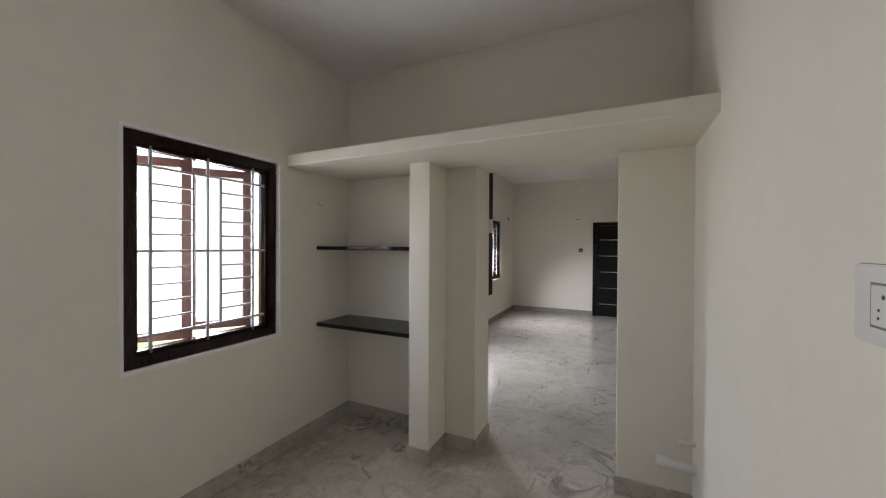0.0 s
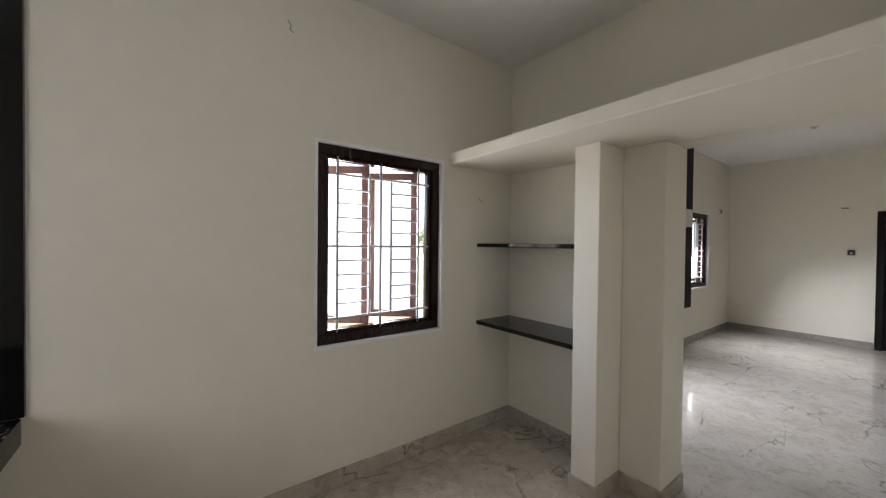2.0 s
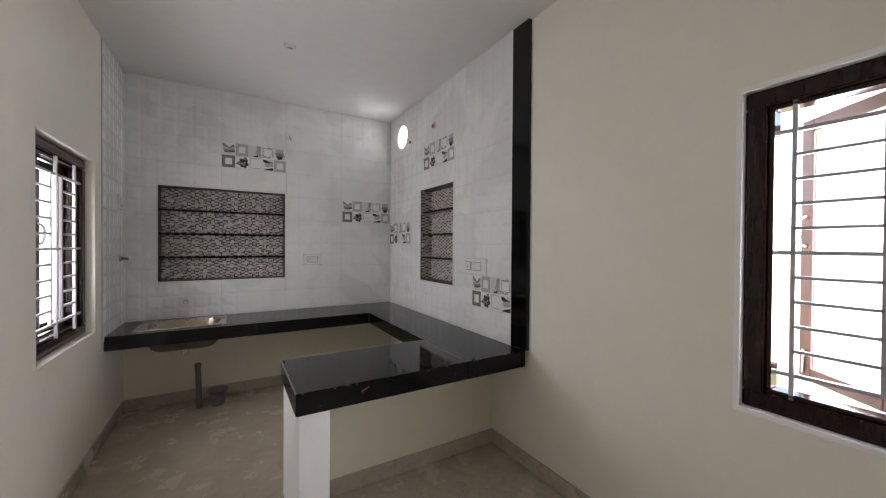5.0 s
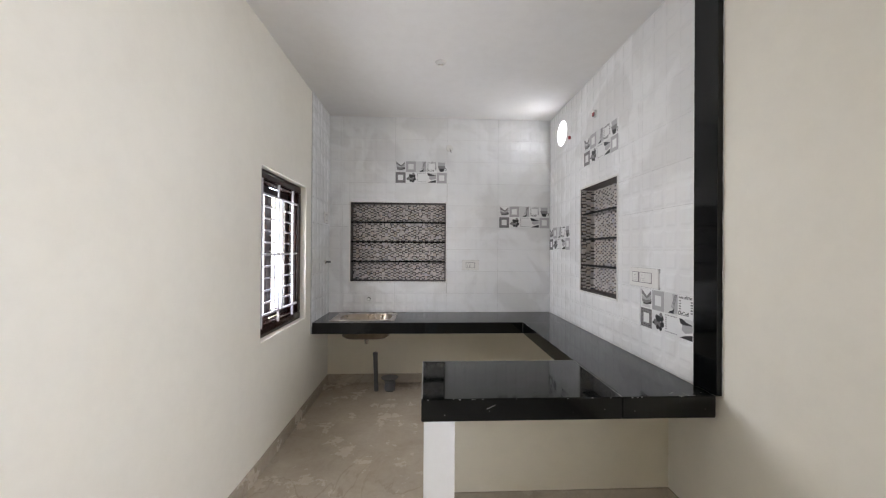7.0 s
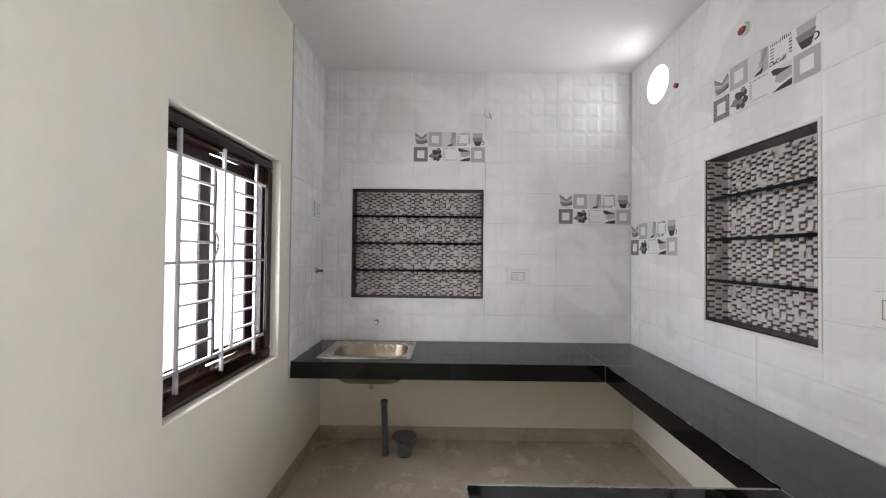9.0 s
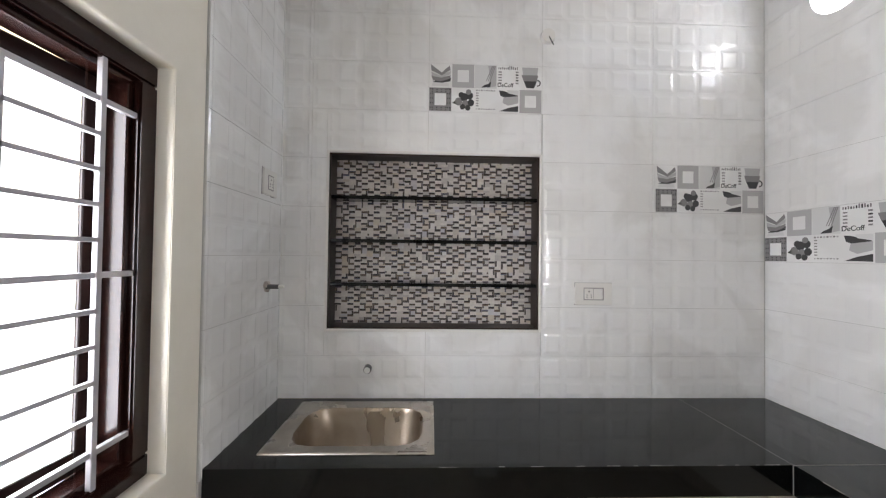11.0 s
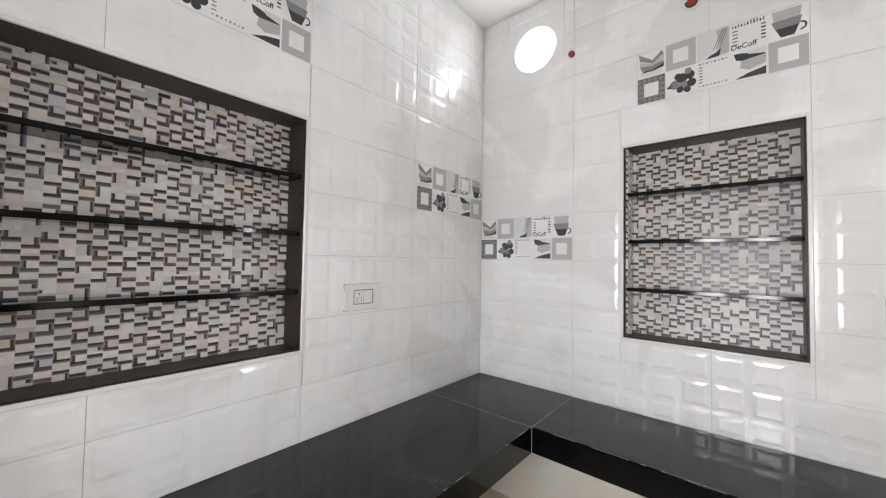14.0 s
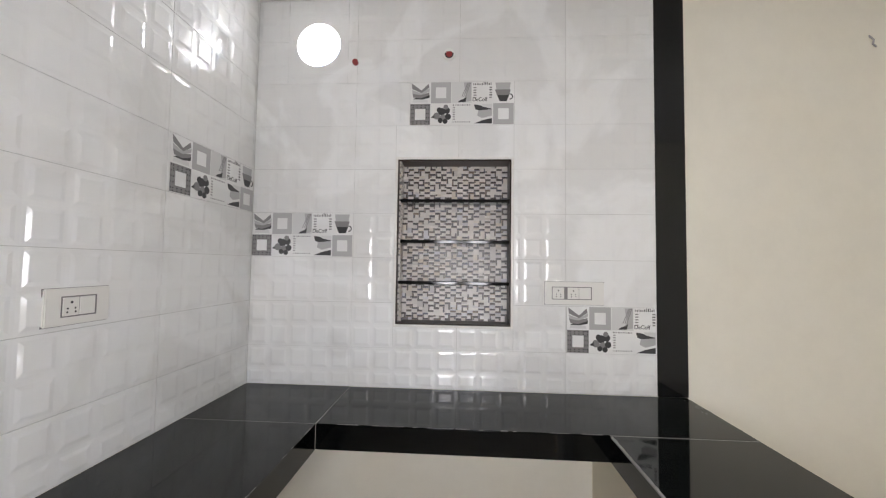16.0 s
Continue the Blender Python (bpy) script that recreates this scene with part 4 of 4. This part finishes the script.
# ---- sink ----
sink = thing("kitchen_sink", (0.17, -2.23, CT), "brushed steel sink with one basin set in the black counter", "sink")


def rounded(cx, cy, hx, hy, r, z, n=5):
    pts = []
    for sx, sy, a0 in ((1, 1, 0), (-1, 1, 90), (-1, -1, 180), (1, -1, 270)):
        for k in range(n):
            a = radians(a0 + 90 * k / (n - 1))
            pts.append((cx + sx * (hx - r) + r * math.cos(a), cy + sy * (hy - r) + r * math.sin(a), z))
    return pts


def loft(rings, close_last=True):
    bm = bmesh.new()
    vs = [[bm.verts.new(p) for p in ring] for ring in rings]
    n = len(vs[0])
    for a, b in zip(vs, vs[1:]):
        for k in range(n):
            bm.faces.new((a[k], a[(k + 1) % n], b[(k + 1) % n], b[k]))
    if close_last:
        bm.faces.new(vs[-1])
    return bm


scx, scy, shx, shy = (SK[0] + SK[1]) / 2, (SK[2] + SK[3]) / 2, (SK[1] - SK[0]) / 2, (SK[3] - SK[2]) / 2
bx, by = 0.160, -2.226
part("rim", loft([rounded(scx, scy, shx, shy, 0.006, CT + 0.001, 4), rounded(scx, scy, shx, shy, 0.006, CT + 0.004, 4), rounded(scx, scy, shx - 0.018, shy - 0.018, 0.02, CT + 0.007, 4),
                  rounded(scx, scy, shx - 0.026, shy - 0.026, 0.025, CT + 0.001, 4), rounded(bx, by, 0.276, 0.182, 0.10, CT + 0.003, 4), rounded(bx, by, 0.268, 0.174, 0.10, CT - 0.002, 4)], False), STEEL, sink, smooth=True)
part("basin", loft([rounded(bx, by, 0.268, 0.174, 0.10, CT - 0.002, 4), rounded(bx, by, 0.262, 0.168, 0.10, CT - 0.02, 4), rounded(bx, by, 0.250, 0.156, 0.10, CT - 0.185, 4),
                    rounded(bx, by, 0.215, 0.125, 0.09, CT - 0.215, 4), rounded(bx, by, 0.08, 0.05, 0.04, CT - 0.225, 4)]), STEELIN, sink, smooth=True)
part("waste", tube((bx, by, CT - 0.224), (bx, by, CT - 0.219), 0.045, segs=28), CHROME, sink)
part("outlet", tube((bx, by, CT - 0.224), (bx, by, CT - 0.290), 0.03, 0.022, segs=20), CHROME, sink)
under(sink)

# ---- the hall ----
door = thing("door_1", (0.29, HN, 0), "closed black door with thin steel inlay lines", "door", kind="structure")
fr = bmesh.new()
for s in ((-0.155, -0.075, HN - 0.03, HN + 0.02, 0, 2.115), (0.735, 0.815, HN - 0.03, HN + 0.02, 0, 2.115), (-0.075, 0.735, HN - 0.03, HN + 0.02, 2.04, 2.115)):
    box(*s, 0.004, fr)
part("door_frame", fr, BLACKDOOR, door)
leaf = part("door_leaf", box(-0.073, 0.733, HN - 0.015, HN + 0.02, 0.008, 2.038, 0.002), BLACKDOOR, door)
for z in (0.28, 0.64, 1.0, 1.36, 1.72):
    part("inlay", box(-0.02, 0.70, HN - 0.018, HN - 0.014, z - 0.007, z + 0.007), CHROME, leaf, "thin steel strip")
under(door)
for o in leaf.children:
    o.matrix_parent_inverse = Matrix.Identity(4)
bp = thing("wall_box", (-0.41, HN, 1.44), "small black switch box on the hall wall", "switch box")
part("box", box(-0.45, -0.37, HN - 0.02, HN, 1.44, 1.525, 0.004), DARK, bp)
part("rocker", box(-0.425, -0.395, HN - 0.024, HN - 0.02, 1.455, 1.485), PLASTIC, bp)
under(bp)
pn = thing("side_panel", (-0.69, 3.2, 1.13), "black upright panel fixed behind the pillar in the hall", "wall panel")
part("board", box(-0.750, -0.710, 3.04, 3.31, 1.13, 2.75, 0.003), BLACKDOOR, pn)
part("box", box(-0.710, -0.698, 3.18, 3.27, 1.68, 1.80, 0.003), PLASTIC, pn, "pale switch box")
under(pn)

# ---- outdoors ----
def make_field():
    m = material("dry_grass", (0.34, 0.32, 0.2), 0.95)
    n, l, b = nodes(m)
    f = add_noise(n, l, 0.35, 8, 0.7)
    l.new(ramp(n, l, f, [(0.38, (0.30, 0.26, 0.16)), (0.52, (0.20, 0.19, 0.09)), (0.64, (0.09, 0.12, 0.04))]), b.inputs["Base Color"])
    return m


tagged(part("ground", box(-400, 400, -400, 400, -0.75, -0.55), make_field()), "dry field with patches of green grass", kind="structure")
CONCRETE = make_paint("outside_paint", (0.66, 0.60, 0.44), (0.62, 0.55, 0.40), 0.8)
for n_, (y0, y1, z0, z1), xa, xb in (("sunshade", W1, -2.80, -2.205), ("sunshade", W2, 0.90, 1.5), ("sunshade", W3, -2.80, -2.205)):
    tagged(part(n_, box(xa, xb, y0 - 0.25, y1 + 0.25, z1 + 0.10, z1 + 0.17, 0.004), CONCRETE), "concrete sunshade over a window", kind="structure")
    tagged(part("outer_sill", box(xa + (0.52 if xa < 0 else 0), xb - (0 if xa < 0 else 0.52), y0 - 0.05, y1 + 0.05, z0 - 0.06, z0 - 0.005, 0.004), WHITE), "white concrete sill", kind="structure")
tagged(part("roof", box(-2.6, 4.3, -3.1, 9.6, TOP + 0.15, TOP + 0.30), CONCRETE), "flat concrete roof", kind="structure")

LEAF = material("far_foliage", (0.07, 0.10, 0.04), 0.8)
BARK = material("bark", (0.12, 0.09, 0.06), 0.9)


def tree(x, y, h, seed):
    rng = random.Random(seed)
    t = thing("tree", (x, y, -0.55), "far green tree at the edge of the field", "tree", "trees beyond the field")
    part("trunk", tube((x, y, -0.6), (x + 0.2, y, -0.55 + h * 0.5), 0.16, 0.08, segs=8), BARK, t)
    verts, faces = [], []
    for _ in range(420):
        a, e, r = rng.uniform(0, math.tau), rng.gauss(0, 0.5), rng.uniform(0.35, 1.0) ** 0.5
        c = Vector((x + math.cos(a) * math.cos(e) * r * h * 0.38, y + math.sin(a) * math.cos(e) * r * h * 0.38, -0.55 + h * (0.66 + 0.30 * math.sin(e) * r)))
        d = Vector((rng.gauss(0, 1), rng.gauss(0, 1), rng.gauss(0, 1))).normalized()
        f = d.orthogonal().normalized() * rng.uniform(0.12, 0.28)
        g = d.cross(f)
        s = len(verts)
        verts += [c - f, c - g * 0.7, c + f, c + g * 0.7]
        faces.append((s, s + 1, s + 2, s + 3))
    me = bpy.data.meshes.new("crown")
    me.from_pydata(verts, [], faces)
    me.materials.append(LEAF)
    ob = new("crown", me)
    ob.parent = t
    under(t)


rng = random.Random(11)
for k in range(16):
    tree(-70 + rng.uniform(-8, 8), -45 + k * 7 + rng.uniform(-2, 2), rng.uniform(4, 7), k)
hut = thing("far_building", (-58, 22, -0.55), "low grey-blue building far across the field", "building")
part("wall", box(-61, -55, 17, 25, -0.6, 2.6), material("grey_blue_wall", (0.30, 0.36, 0.42), 0.8), hut)
part("roof", box(-61.4, -54.6, 16.6, 25.4, 2.6, 2.85), CONCRETE, hut)
for y in (18.5, 21.0, 23.0):
    part("window", box(-54.98, -54.94, y, y + 0.9, 0.8, 1.9), DARK, hut)
under(hut)

# ---- the tiled walls, piece by piece ----
bed_s = slab_wall("tiling_south", "y", YT - 0.012, YT - 0.004, (XW, XET), (CT, TOP), [N1], GROUT, None, "white glazed relief tiles with pale joints")
bed_w = slab_wall("tiling_west", "x", XW, XT - 0.004, (YT, -0.205), (CT, TOP), [N2, H0], GROUT, None, "white glazed relief tiles with pale joints")
bed_e = slab_wall("tiling_east", "x", XET + 0.004, XE, (YT, -1.891), (CB, TOP), [], GROUT, None, "white glazed relief tiles with pale joints")
tile_wall("south", bed_s, [-XET - 0.001, -0.494, 0.112, 0.718, 1.324, 1.946], (-XET, -XT), CT, [(-N1[1] - 0.014, -N1[0] + 0.014, N1[2] - 0.014, N1[3] + 0.014)], [(0.112, 6), (1.338, 4)])
tile_wall("west", bed_w, [YT, -1.907, -1.301, -0.695, -0.205], (YT, -0.205), CT,
          [(N2[0] - 0.014, N2[1] + 0.014, N2[2] - 0.014, N2[3] + 0.014), H0], [(YT + 0.001, 3), (-1.590, 6), (-0.690, 1)])
tile_wall("east", bed_e, [1.891, 1.909, 2.515], (1.891, 2.515), CB, [], [])

# the round opening high in the corner
def ring_plate(name, mat, x0, x1, r, parent, label=""):
    bm = bmesh.new()
    n = 48
    cols = []
    for k in range(n):
        a = math.tau * k / n
        c, s_ = math.cos(a), math.sin(a)
        q = sq / max(abs(c), abs(s_))
        cols.append([bm.verts.new((x, HOLE_Y + c * rad, HOLE_Z + s_ * rad)) for x, rad in ((x0, r), (x1, r), (x1, q), (x0, q))])
    for k in range(n):
        a, b = cols[k], cols[(k + 1) % n]
        for i in range(4):
            bm.faces.new((a[i], a[(i + 1) % 4], b[(i + 1) % 4], b[i]))
    ob = part(name, bm, mat, parent, label)
    return ob


ring_plate("tile", TILE, XT - 0.012, XT, HOLE_R, bed_w)
tagged(ring_plate("wall_opening", WHITE, -2.205, XT - 0.012, HOLE_R + 0.001, None), "round opening through the wall for a fan", kind="structure")

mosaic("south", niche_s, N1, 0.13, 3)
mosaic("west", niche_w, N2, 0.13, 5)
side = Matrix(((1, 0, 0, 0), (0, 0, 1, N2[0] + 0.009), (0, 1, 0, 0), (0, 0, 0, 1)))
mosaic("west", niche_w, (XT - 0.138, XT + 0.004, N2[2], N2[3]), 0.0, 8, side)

for w, g in ((W4, "window_4"), (W3, "window_3")):  # sky light that falls slantwise on the hall floor
    window_light(pose(-2.06, (w[0] + w[1]) / 2, (w[2] + w[3]) / 2, 48, 0, -90), w[1] - w[0] - 0.2, 0.9, GLOW[g]).data.spread = radians(110)
round_light = window_light(pose(-2.19, HOLE_Y, HOLE_Z, 118, 0, -90), 0.26, 0.26, GLOW["round"])
round_light.data.shape = "DISK"
